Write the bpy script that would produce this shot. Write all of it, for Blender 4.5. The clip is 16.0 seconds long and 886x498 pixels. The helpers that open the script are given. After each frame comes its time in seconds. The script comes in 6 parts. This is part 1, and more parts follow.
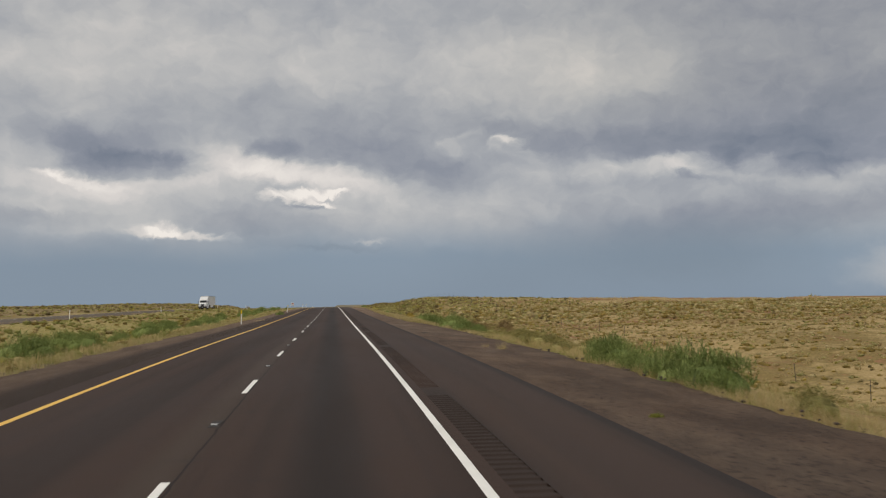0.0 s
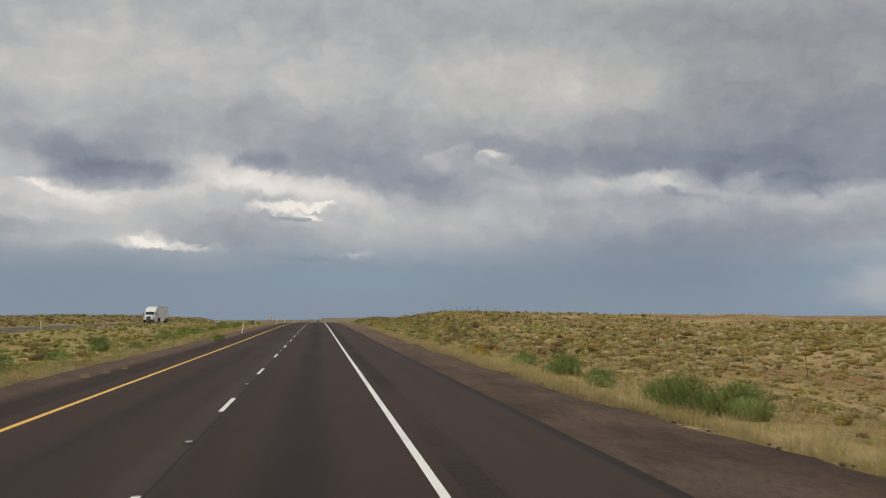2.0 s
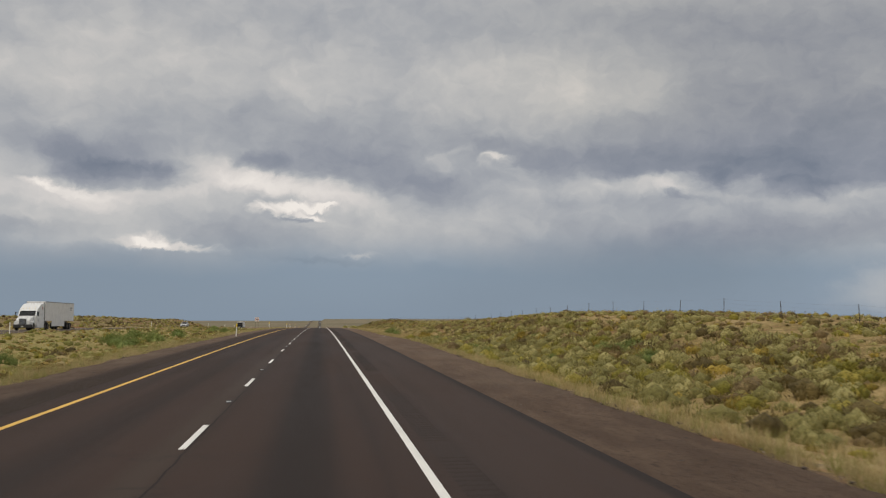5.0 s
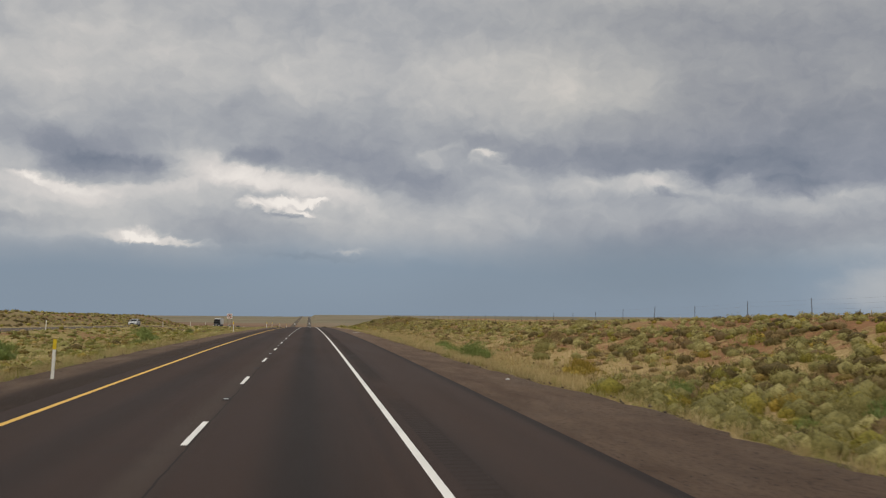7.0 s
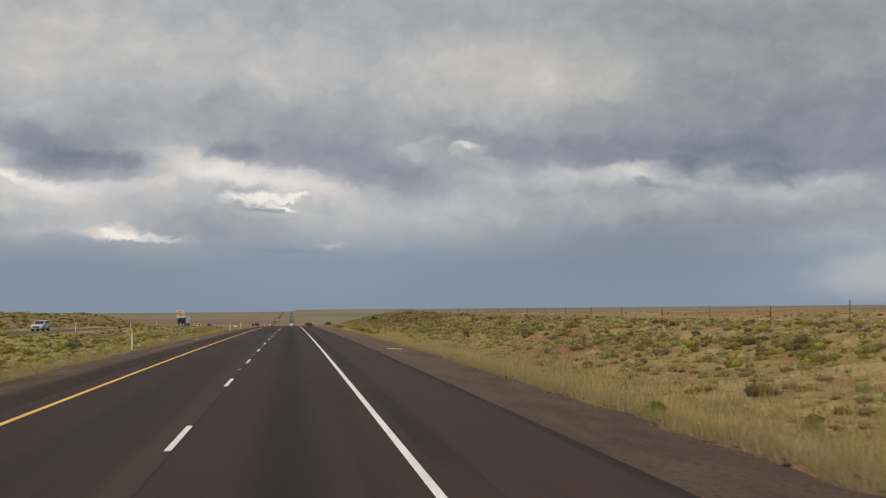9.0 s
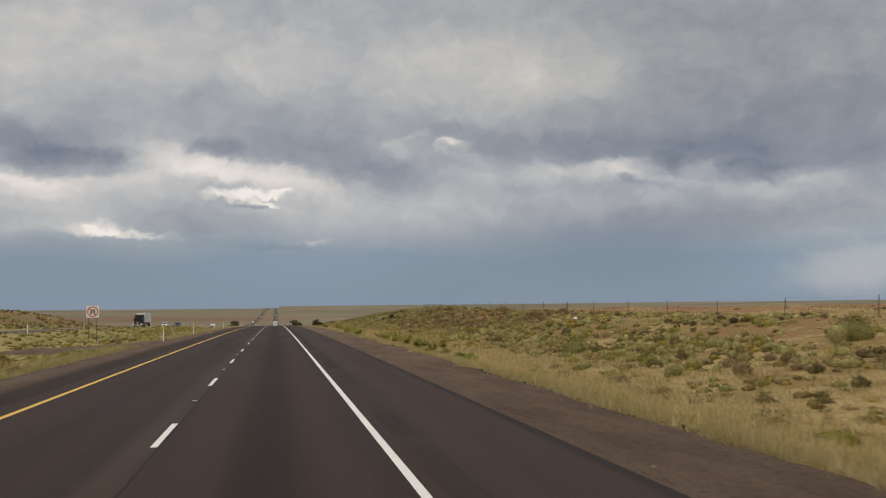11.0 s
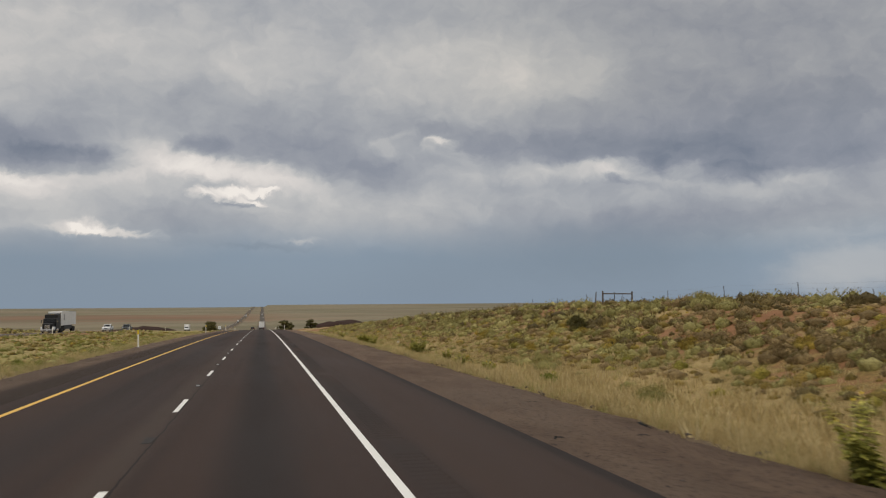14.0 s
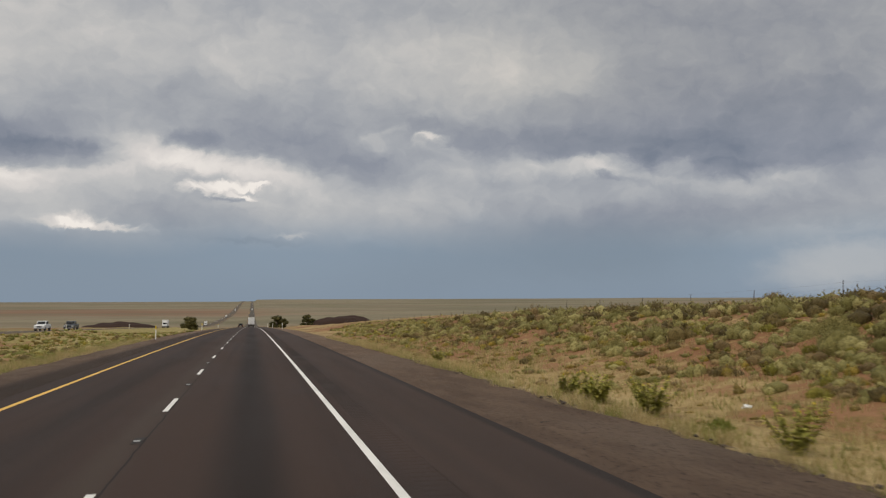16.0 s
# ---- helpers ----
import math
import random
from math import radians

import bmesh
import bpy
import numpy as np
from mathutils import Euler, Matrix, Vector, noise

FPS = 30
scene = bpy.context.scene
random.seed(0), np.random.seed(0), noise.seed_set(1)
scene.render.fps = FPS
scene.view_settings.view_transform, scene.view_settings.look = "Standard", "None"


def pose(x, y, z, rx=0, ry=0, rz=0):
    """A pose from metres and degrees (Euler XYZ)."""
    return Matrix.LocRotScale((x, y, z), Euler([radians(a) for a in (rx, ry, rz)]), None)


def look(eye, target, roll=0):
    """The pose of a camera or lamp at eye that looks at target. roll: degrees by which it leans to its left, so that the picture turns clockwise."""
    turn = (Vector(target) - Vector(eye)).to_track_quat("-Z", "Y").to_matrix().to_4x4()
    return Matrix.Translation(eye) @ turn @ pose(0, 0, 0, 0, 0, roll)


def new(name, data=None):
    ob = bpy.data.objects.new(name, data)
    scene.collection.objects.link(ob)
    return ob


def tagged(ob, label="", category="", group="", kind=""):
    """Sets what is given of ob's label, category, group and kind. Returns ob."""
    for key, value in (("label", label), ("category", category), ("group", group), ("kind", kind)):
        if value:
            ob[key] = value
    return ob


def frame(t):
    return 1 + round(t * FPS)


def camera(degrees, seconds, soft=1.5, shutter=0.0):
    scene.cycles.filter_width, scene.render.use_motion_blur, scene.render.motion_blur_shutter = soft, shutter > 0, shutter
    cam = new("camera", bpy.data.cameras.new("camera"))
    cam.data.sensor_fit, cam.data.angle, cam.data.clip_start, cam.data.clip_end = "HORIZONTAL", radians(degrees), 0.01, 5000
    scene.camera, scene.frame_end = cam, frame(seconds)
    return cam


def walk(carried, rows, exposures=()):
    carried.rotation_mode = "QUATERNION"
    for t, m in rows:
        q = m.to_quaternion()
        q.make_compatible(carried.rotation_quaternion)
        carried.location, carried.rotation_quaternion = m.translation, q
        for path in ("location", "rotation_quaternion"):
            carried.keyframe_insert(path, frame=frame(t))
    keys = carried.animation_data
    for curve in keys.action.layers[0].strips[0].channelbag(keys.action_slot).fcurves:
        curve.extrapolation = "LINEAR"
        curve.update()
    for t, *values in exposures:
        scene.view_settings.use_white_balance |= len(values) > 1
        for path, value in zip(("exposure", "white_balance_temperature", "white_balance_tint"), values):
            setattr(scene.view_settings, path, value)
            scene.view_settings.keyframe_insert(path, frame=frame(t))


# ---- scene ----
# ---------------------------------------------------------------- camera

def smooth_line(points):
    """A smooth function through (y, z) points (cubic Hermite), for floats or arrays."""
    px = np.array([p[0] for p in points], float)
    pz = np.array([p[1] for p in points], float)
    d = np.diff(pz) / np.diff(px)
    m = np.concatenate([[d[0]], (d[:-1] * np.diff(px)[1:] + d[1:] * np.diff(px)[:-1]) / (np.diff(px)[1:] + np.diff(px)[:-1]), [d[-1]]])

    def value(y):
        y = np.clip(np.asarray(y, float), px[0], px[-1])
        k = np.clip(np.searchsorted(px, y) - 1, 0, len(px) - 2)
        h = px[k + 1] - px[k]
        u = (y - px[k]) / h
        return ((2 * u**3 - 3 * u**2 + 1) * pz[k] + (u**3 - 2 * u**2 + u) * h * m[k]
                + (3 * u**2 - 2 * u**3) * pz[k + 1] + (u**3 - u**2) * h * m[k + 1])
    return value


# height of the carriageway along its length: a low crest, a long fall into the valley, a slow rise to the skyline
road_z = smooth_line([(-1600, -14), (-600, -6), (-200, -2.6), (-50, -0.9), (0, 0), (50, 0.25), (100, 0.49), (150, 0.79), (200, 1.02), (250, 1.07),
                      (300, 0.88), (350, 0.49), (400, -0.02), (450, -0.64), (500, -1.41), (550, -2.37), (600, -3.5), (700, -6.2), (833, -10.1),
                      (1000, -15.4), (1300, -22.8), (1700, -27), (2190, -28), (3000, -21.5), (4000, -15), (4900, -10), (5200, -10)])
EYE = 2.17
BOUNCE = {0: 0.07, 9.5: -0.025}
cam = camera(53.66, 16.0, 1.2, 0.10)
drive = [
    (0, 1.95, -19.82, -7.21, 3.53, 0.81), (0.5, 1.96, -4.76, -8.01, 3.48, 0.66), (1, 2.01, 10.40, -7.37, 3.58, 0.58),
    (1.5, 2.05, 25.65, -7.61, 3.81, 0.45), (2, 2.12, 40.80, -8.10, 4.44, 0.12), (2.5, 2.18, 55.93, -8.71, 5.06, 0.22),
    (3, 2.20, 71.13, -8.28, 4.85, 0.38), (3.5, 2.20, 86.33, -7.70, 4.79, 0.39), (6, 2.06, 162.07, -8.29, 4.42, -0.54),
    (6.5, 2.01, 177.27, -8.36, 4.43, -0.68), (7, 1.96, 192.48, -8.60, 4.32, -0.52), (7.5, 1.96, 207.66, -8.84, 4.28, -0.17),
    (8, 1.94, 222.83, -9.08, 4.15, 0.10), (8.5, 1.81, 238.25, -9.40, 4.05, -0.09), (9, 1.91, 253.77, -9.78, 3.85, 0.37),
    (9.5, 2.02, 268.89, -9.93, 3.74, 0.47), (12, 1.84, 344.96, -11.72, 3.51, 0.58), (12.5, 1.82, 360.36, -12.09, 3.50, 0.54),
    (13, 1.79, 375.61, -12.27, 3.62, 0.31), (13.5, 1.82, 390.75, -12.18, 3.67, 0.15), (14, 1.91, 405.91, -11.65, 3.54, 0.36),
    (14.5, 1.92, 421.10, -12.09, 3.46, 0.45), (15, 1.98, 436.36, -12.10, 3.33, 0.34), (15.5, 1.93, 451.79, -12.79, 3.21, 0.24),
    (16, 1.86, 467.16, -12.28, 3.24, 0.13)]
walk(cam, [(t, pose(x, y, float(road_z(y)) + EYE + BOUNCE.get(t, 0.0), 90 + pitch, 0, yaw) @ pose(0, 0, 0, 0, 0, -roll)) for t, x, y, yaw, pitch, roll in drive])

# ---------------------------------------------------------------- sky and sun
SKY_GAIN = 1.0
world = bpy.data.worlds.new("overcast_sky")
scene.world = world
world.use_nodes = True
wn, wl = world.node_tree.nodes, world.node_tree.links
wn.clear()


def wnode(kind, **settings):
    n = wn.new(kind)
    for key, value in settings.items():
        if key == "operation":
            n.operation = value
    return n


def wmath(op, a, b=None, c=None):
    n = wnode("ShaderNodeMath", operation=op)
    for k, v in enumerate((a, b, c)):
        if v is None:
            continue
        if isinstance(v, (int, float)):
            n.inputs[k].default_value = v
        else:
            wl.new(v, n.inputs[k])
    return n.outputs[0]


def wrange(value, a, b, lo, hi, smooth=True):
    n = wn.new("ShaderNodeMapRange")
    n.interpolation_type = "SMOOTHSTEP" if smooth else "LINEAR"
    for k, v in ((1, a), (2, b), (3, lo), (4, hi)):
        n.inputs[k].default_value = v
    wl.new(value, n.inputs[0])
    return n.outputs[0]


def wnoise(vector, scale, detail, rough=0.5):
    n = wn.new("ShaderNodeTexNoise")
    n.inputs["Scale"].default_value, n.inputs["Detail"].default_value, n.inputs["Roughness"].default_value = scale, detail, rough
    wl.new(vector, n.inputs["Vector"])
    return n


def wmix(fac, a, b):
    n = wn.new("ShaderNodeMix")
    n.data_type = "RGBA"
    for k, v in ((0, fac), (6, a), (7, b)):
        if isinstance(v, tuple):
            n.inputs[k].default_value = (*v, 1)
        elif isinstance(v, (int, float)):
            n.inputs[k].default_value = v
        else:
            wl.new(v, n.inputs[k])
    return n.outputs[2]


way = wn.new("ShaderNodeTexCoord").outputs["Generated"]
sep = wn.new("ShaderNodeSeparateXYZ")
wl.new(way, sep.inputs[0])
azimuth = wmath("MULTIPLY", wmath("ARCTAN2", sep.outputs[0], sep.outputs[1]), 57.2958)
height = wmath("MULTIPLY", wmath("ARCSINE", sep.outputs[2]), 57.2958)
comb = wn.new("ShaderNodeCombineXYZ")
wl.new(azimuth, comb.inputs[0])
wl.new(height, comb.inputs[1])
flat = comb.outputs[0]


def warped(source, scale, amount, detail, stretch):
    """Sky coordinates pushed about by noise, so that the cloud edges billow."""
    m = wn.new("ShaderNodeMapping")
    m.inputs["Scale"].default_value = (1, stretch, 1)
    wl.new(source, m.inputs["Vector"])
    n = wnoise(m.outputs[0], scale, detail, 0.55)
    sub = wnode("ShaderNodeVectorMath", operation="SUBTRACT")
    sub.inputs[1].default_value = (0.5, 0.5, 0.5)
    wl.new(n.outputs["Color"], sub.inputs[0])
    mul = wnode("ShaderNodeVectorMath", operation="MULTIPLY")
    mul.inputs[1].default_value = (amount * 1.5, amount, 0)
    wl.new(sub.outputs[0], mul.inputs[0])
    add = wnode("ShaderNodeVectorMath", operation="ADD")
    wl.new(source, add.inputs[0])
    wl.new(mul.outputs[0], add.inputs[1])
    return add.outputs[0]


billow = warped(warped(warped(flat, 0.30, 1.3, 2, 1.5), 0.9, 1.0, 6, 1.3), 2.4, 0.32, 5, 1.2)
amount = [0.0]
spread = wn.new("ShaderNodeSeparateXYZ")
wl.new(billow, spread.inputs[0])


def puff(az, el, w, h, tilt, gain, soft):
    """One swell, belly or lit rim of cloud: centre and half size in degrees, tilt, brightness and softness of its edge."""
    m = wn.new("ShaderNodeMapping")
    m.vector_type = "TEXTURE"
    m.inputs["Location"].default_value, m.inputs["Rotation"].default_value, m.inputs["Scale"].default_value = (az, el, 0), (0, 0, radians(tilt)), (w, h, 1e9)
    c = wn.new("ShaderNodeCombineXYZ")
    wl.new(spread.outputs[0], c.inputs[0])
    wl.new(spread.outputs[1], c.inputs[1])
    if amount[0]:
        wl.new(amount[0], c.inputs[2])
    wl.new(c.outputs[0], m.inputs["Vector"])
    n = wnode("ShaderNodeVectorMath", operation="LENGTH")
    wl.new(m.outputs[0], n.inputs[0])
    amount[0] = wmath("ADD", amount[0], wrange(n.outputs["Value"], 1 + soft, max(0.0, 1 - soft), 0, gain))


# broad light and dark swells of the upper deck
puff(-7.45, 15.29, 10.95, 3.28, 0, 0.07, 0.9)
puff(15.80, 15.30, 7.66, 2.19, 6, 0.13, 0.8)
puff(17.23, 13.82, 4.38, 1.09, 0, 0.05, 0.9)
puff(-17.41, 15.20, 4.01, 2.55, 0, 0.09, 0.9)
puff(1.28, 18.37, 9.49, 1.31, 0, -0.03, 0.9)
puff(0.51, 14.87, 8.03, 2.19, 0, 0.04, 0.9)
puff(9.90, 17.29, 5.84, 1.46, 0, 0.03, 0.9)
puff(29.92, 12.80, 9.49, 5.47, 0, -0.11, 0.9)
puff(-15.15, 10.92, 5.11, 1.46, 0, -0.06, 0.8)
puff(24.44, 17.55, 10.95, 1.46, 0, -0.08, 0.9)
puff(25.90, 10.62, 12.04, 1.82, 0, -0.08, 0.9)
puff(-0.98, 12.71, 8.03, 1.46, -8, -0.06, 0.9)
puff(6.45, 13.10, 5.84, 1.82, 0, -0.03, 0.9)
puff(-4.24, 13.52, 2.19, 0.80, 10, -0.06, 0.8)
puff(-19.27, 16.43, 1.64, 0.80, -15, -0.101, 0.6)
puff(-15.79, 11.22, 2.55, 0.91, 0, 0.1, 0.8)
puff(-18.00, 12.87, 2.19, 0.66, 0, -0.05, 0.9)
puff(-9.18, 12.45, 4.01, 1.46, 0, -0.04, 0.9)
puff(-18.86, 9.19, 2.19, 1.09, 0, 0.05, 0.9)
puff(-11.92, 16.68, 4.38, 1.09, 0, 0.04, 0.9)
puff(-3.88, 14.06, 13.87, 5.47, 0, 0.035, 0.9)
# dark bellies with a sharp lower edge
puff(-13.03, 9.78, 4.56, 1.24, -6, -0.122, 0.75)
puff(-12.37, 8.77, 3.83, 0.95, -2, -0.145, 0.3)
puff(-15.46, 10.06, 2.92, 0.80, -14, -0.1, 0.7)
puff(-4.07, 10.08, 1.61, 0.62, 0, -0.144, 0.5)
puff(0.48, 11.12, 6.20, 1.53, -8, -0.086, 0.9)
puff(2.32, 9.49, 5.11, 1.24, -8, -0.122, 0.6)
puff(7.51, 8.35, 3.65, 1.24, 0, -0.101, 0.7)
puff(11.28, 11.49, 1.09, 0.47, 0, -0.086, 0.6)
puff(16.41, 10.29, 5.47, 1.09, 0, -0.08, 0.9)
puff(22.12, 10.07, 5.84, 0.80, 0, -0.07, 0.9)
puff(30.41, 9.00, 6.93, 1.24, -3, -0.085, 0.7)
puff(30.37, 7.89, 4.38, 0.55, 0, -0.094, 0.35)
puff(25.77, 8.55, 0.58, 0.66, 0, -0.086, 0.5)
puff(13.82, 9.12, 2.19, 0.51, -10, -0.06, 0.7)
# sunlit cloud under the deck
puff(-6.03, 9.22, 4.01, 0.80, -12, 0.17, 0.55)
puff(-1.55, 8.46, 4.20, 0.73, -8, 0.2, 0.6)
puff(-11.86, 7.30, 5.84, 1.46, 0, 0.1, 0.8)
puff(-16.38, 7.48, 3.65, 0.73, -6, 0.14, 0.6)
puff(-17.17, 8.19, 0.95, 0.22, -12, 0.22, 0.8)
puff(-14.80, 7.65, 2.19, 0.22, -10, 0.1, 0.8)
puff(-18.06, 6.41, 2.19, 0.36, -6, 0.08, 0.9)
puff(-8.64, 8.19, 3.28, 1.02, 0, 0.09, 0.7)
puff(1.93, 7.67, 3.28, 0.80, 0, 0.1, 0.8)
puff(6.36, 5.98, 6.57, 1.64, 0, 0.07, 0.9)
puff(-1.73, 7.26, 1.90, 0.22, -1, 0.45, 0.75)
puff(0.09, 7.19, 0.80, 0.13, 4, 0.35, 0.75)
puff(-1.37, 6.82, 1.31, 0.18, -10, 0.3, 0.8)
puff(-0.46, 6.57, 0.66, 0.15, -14, 0.25, 0.8)
puff(-3.97, 7.20, 0.29, 0.36, 0, 0.16, 0.8)
puff(-3.18, 6.96, 0.58, 0.15, -30, 0.25, 0.75)
puff(-1.55, 6.53, 1.17, 0.16, -2, -0.12, 0.85)
puff(-1.01, 6.13, 1.82, 0.29, 0, 0.06, 0.9)
puff(-10.30, 4.98, 1.09, 0.33, 0, 0.32, 0.85)
puff(-8.98, 4.57, 2.12, 0.22, -8, 0.27, 0.85)
puff(-11.17, 4.69, 1.31, 0.22, 0, 0.2, 0.8)
puff(-13.81, 5.17, 5.47, 0.80, 0, 0.08, 0.7)
puff(-15.41, 4.97, 4.01, 0.44, 0, 0.04, 0.7)
puff(-5.32, 6.54, 4.01, 1.46, 0, -0.07, 0.8)
puff(-5.68, 5.28, 4.38, 0.80, 0, -0.06, 0.8)
puff(-9.15, 6.13, 2.19, 0.91, 0, -0.03, 0.8)
# breaks and rims
puff(11.56, 10.57, 0.66, 0.18, -6, 0.33, 0.8)
puff(10.96, 10.26, 0.44, 0.22, -30, 0.12, 0.9)
puff(11.82, 10.31, 0.51, 0.15, -10, 0.14, 0.9)
puff(8.85, 10.85, 0.73, 0.18, 8, 0.08, 0.9)
puff(7.91, 10.25, 0.95, 0.44, 0, 0.1, 0.6)
puff(12.73, 9.63, 1.46, 0.44, -12, 0.12, 0.6)
puff(13.45, 8.59, 2.19, 0.66, 0, 0.09, 0.8)
puff(17.09, 8.35, 1.31, 0.73, 0, 0.13, 0.5)
puff(21.73, 8.60, 2.40, 0.62, 0, 0.11, 0.5)
puff(20.66, 8.30, 2.19, 0.58, 0, 0.1, 0.6)
puff(23.27, 8.17, 1.82, 0.36, -14, 0.08, 0.8)
puff(27.30, 7.82, 2.00, 0.66, 0, 0.07, 0.45)
puff(29.39, 7.10, 2.40, 0.60, -6, 0.06, 0.6)
puff(33.12, 7.11, 2.90, 0.70, 0, 0.08, 0.5)
puff(22.57, 7.75, 0.88, 0.18, 0, -0.086, 0.9)
puff(24.28, 7.41, 1.31, 0.18, -14, -0.05, 0.9)
puff(17.05, 6.83, 7.30, 1.31, 0, 0.02, 0.9)
# heaped tops along the belt, against the dark deck
puff(27.20, 8.25, 1.25, 0.55, 0, 0.085, 0.35)
puff(23.00, 8.65, 1.55, 0.58, 0, 0.075, 0.35)
puff(18.60, 8.60, 0.90, 0.50, 0, 0.070, 0.40)
puff(33.60, 7.65, 1.80, 0.55, 0, 0.065, 0.35)
puff(25.20, 9.00, 0.85, 0.66, 0, -0.065, 0.4)
puff(30.20, 8.75, 2.50, 0.60, -4, -0.040, 0.5)
puff(36.50, 8.75, 2.60, 0.60, 0, -0.040, 0.5)
puff(20.60, 9.35, 1.30, 0.50, 0, -0.050, 0.5)
puff(-12.60, 8.50, 3.50, 0.50, -3, -0.040, 0.25)
puff(-9.60, 9.40, 1.10, 0.60, 20, -0.070, 0.35)
puff(-7.80, 8.10, 1.30, 0.30, 12, 0.060, 0.6)
# low light and rain
puff(37.20, 2.10, 7.40, 2.10, 3, 0.125, 0.75)
puff(37.50, 4.20, 3.20, 0.22, 4, 0.030, 0.9)
puff(0.07, 3.75, 2.26, 0.18, -2, -0.09, 0.9)
puff(-3.90, 4.02, 3.28, 0.29, 0, -0.03, 0.8)
puff(2.27, 4.14, 1.09, 0.15, 2, 0.08, 0.9)
puff(7.44, 3.86, 1.46, 0.29, -20, 0.03, 0.8)
puff(4.10, 2.87, 6.93, 1.82, 0, 0.04, 0.9)
puff(15.16, 3.42, 8.03, 2.19, 0, -0.05, 0.9)
puff(23.98, 3.53, 6.93, 2.19, 0, -0.09, 0.9)
puff(26.71, 5.01, 8.39, 1.02, 0, -0.07, 0.9)
puff(37.68, 11.87, 7.30, 5.47, 0, -0.06, 0.9)
puff(-15.07, 2.58, 8.03, 1.64, 0, -0.03, 0.9)
puff(9.99, 1.31, 4.01, 1.09, 0, -0.03, 0.9)
puff(-17.59, 5.42, 4.01, 0.51, 0, -0.09, 0.7)
# the pale belt below the deck
puff(-9.16, 7.54, 14.60, 2.01, 0, 0.05, 0.8)
total = amount[0]
# fine billows all over, long and flat
stretch = wn.new("ShaderNodeMapping")
stretch.inputs["Scale"].default_value = (1, 1.35, 1)
wl.new(billow, stretch.inputs["Vector"])
swell = wnoise(stretch.outputs[0], 0.10, 4, 0.5).outputs["Fac"]
fine = wnoise(stretch.outputs[0], 0.34, 6, 0.52).outputs["Fac"]
small = wnoise(stretch.outputs[0], 0.85, 5, 0.55).outputs["Fac"]
texture_gain = wrange(height, 2.0, 7.0, 0.25, 1.0)
rough_sky = wmath("ADD", wmath("MULTIPLY", wmath("SUBTRACT", swell, 0.5), 0.14), wmath("ADD", wmath("MULTIPLY", wmath("SUBTRACT", fine, 0.5), 0.27), wmath("MULTIPLY", wmath("SUBTRACT", small, 0.5), 0.12)))
tone = wmath("ADD", wmath("ADD", total, 0.53), wmath("MULTIPLY", rough_sky, texture_gain))
ramp = wn.new("ShaderNodeValToRGB")
ramp.color_ramp.interpolation = "LINEAR"
ramp.color_ramp.elements[0].position, ramp.color_ramp.elements[0].color = 0.18, (0.175, 0.200, 0.255, 1)
ramp.color_ramp.elements[1].position, ramp.color_ramp.elements[1].color = 1.0, (0.90, 0.84, 0.78, 1)
for at, colour in ((0.36, (0.272, 0.289, 0.338)), (0.52, (0.390, 0.402, 0.428)), (0.66, (0.520, 0.516, 0.514)), (0.82, (0.70, 0.66, 0.63))):
    ramp.color_ramp.elements.new(at).color = (*colour, 1)
wl.new(tone, ramp.inputs[0])
# the high deck is a warmer grey than its bellies
warm = wn.new("ShaderNodeMix")
warm.data_type = "RGBA"
warm.blend_type = "MULTIPLY"
wl.new(wmath("MULTIPLY", wrange(height, 8.0, 14.0, 0, 1), wrange(azimuth, 2.0, 24.0, 0.3, 1.0)), warm.inputs[0])
wl.new(ramp.outputs[0], warm.inputs[6])
warm.inputs[7].default_value = (1.025, 1.0, 0.945, 1)
cloud = warm.outputs[2]
# rain veil under the deck: blue-grey, even
veil_tone = wmath("ADD", wmath("MULTIPLY", total, 0.9), 1.0)
veil = wn.new("ShaderNodeMix")
veil.data_type = "RGBA"
veil.blend_type = "MULTIPLY"
veil.inputs[0].default_value = 1
veil.inputs[6].default_value = (0.230, 0.290, 0.365, 1)
wl.new(veil_tone, veil.inputs[7])
edge = wmath("ADD", height, wmath("MULTIPLY", wmath("SUBTRACT", swell, 0.5), 3.0))
deck = wmix(wrange(edge, 2.6, 6.0, 0, 1), veil.outputs[2], cloud)
lit = wmix(wrange(total, 0.05, 0.18, 0, 1), deck, cloud)
# thin clear air behind the cloud, and the brighter overcast overhead and behind
clear = wn.new("ShaderNodeTexSky")
clear.sky_type, clear.sun_disc, clear.sun_elevation, clear.sun_rotation = "NISHITA", False, radians(48), radians(215)
clear_dim = wnode("ShaderNodeVectorMath", operation="SCALE")
clear_dim.inputs["Scale"].default_value = 0.06
wl.new(clear.outputs[0], clear_dim.inputs[0])
clouded = wmix(0.94, clear_dim.outputs[0], lit)
behind = wmath("MULTIPLY", wrange(sep.outputs[1], 0.25, -0.5, 0, 1), wrange(height, -2, 12, 0, 1))
clouded = wmix(behind, clouded, (0.46, 0.45, 0.43))
overhead = wrange(height, 22, 75, 0, 1)
clouded = wmix(overhead, clouded, (0.92, 0.90, 0.865))
back = wn.new("ShaderNodeBackground")
back.inputs["Strength"].default_value = SKY_GAIN
wl.new(clouded, back.inputs["Color"])
wl.new(back.outputs[0], wn.new("ShaderNodeOutputWorld").inputs["Surface"])

sun = new("sun", bpy.data.lights.new("sun", "SUN"))
sun.data.energy, sun.data.angle, sun.data.color = 1.2, radians(11), (1.0, 0.90, 0.74)
sun.matrix_world = look((0, 0, 0), (0.50, 0.44, -0.74))

# ---------------------------------------------------------------- materials


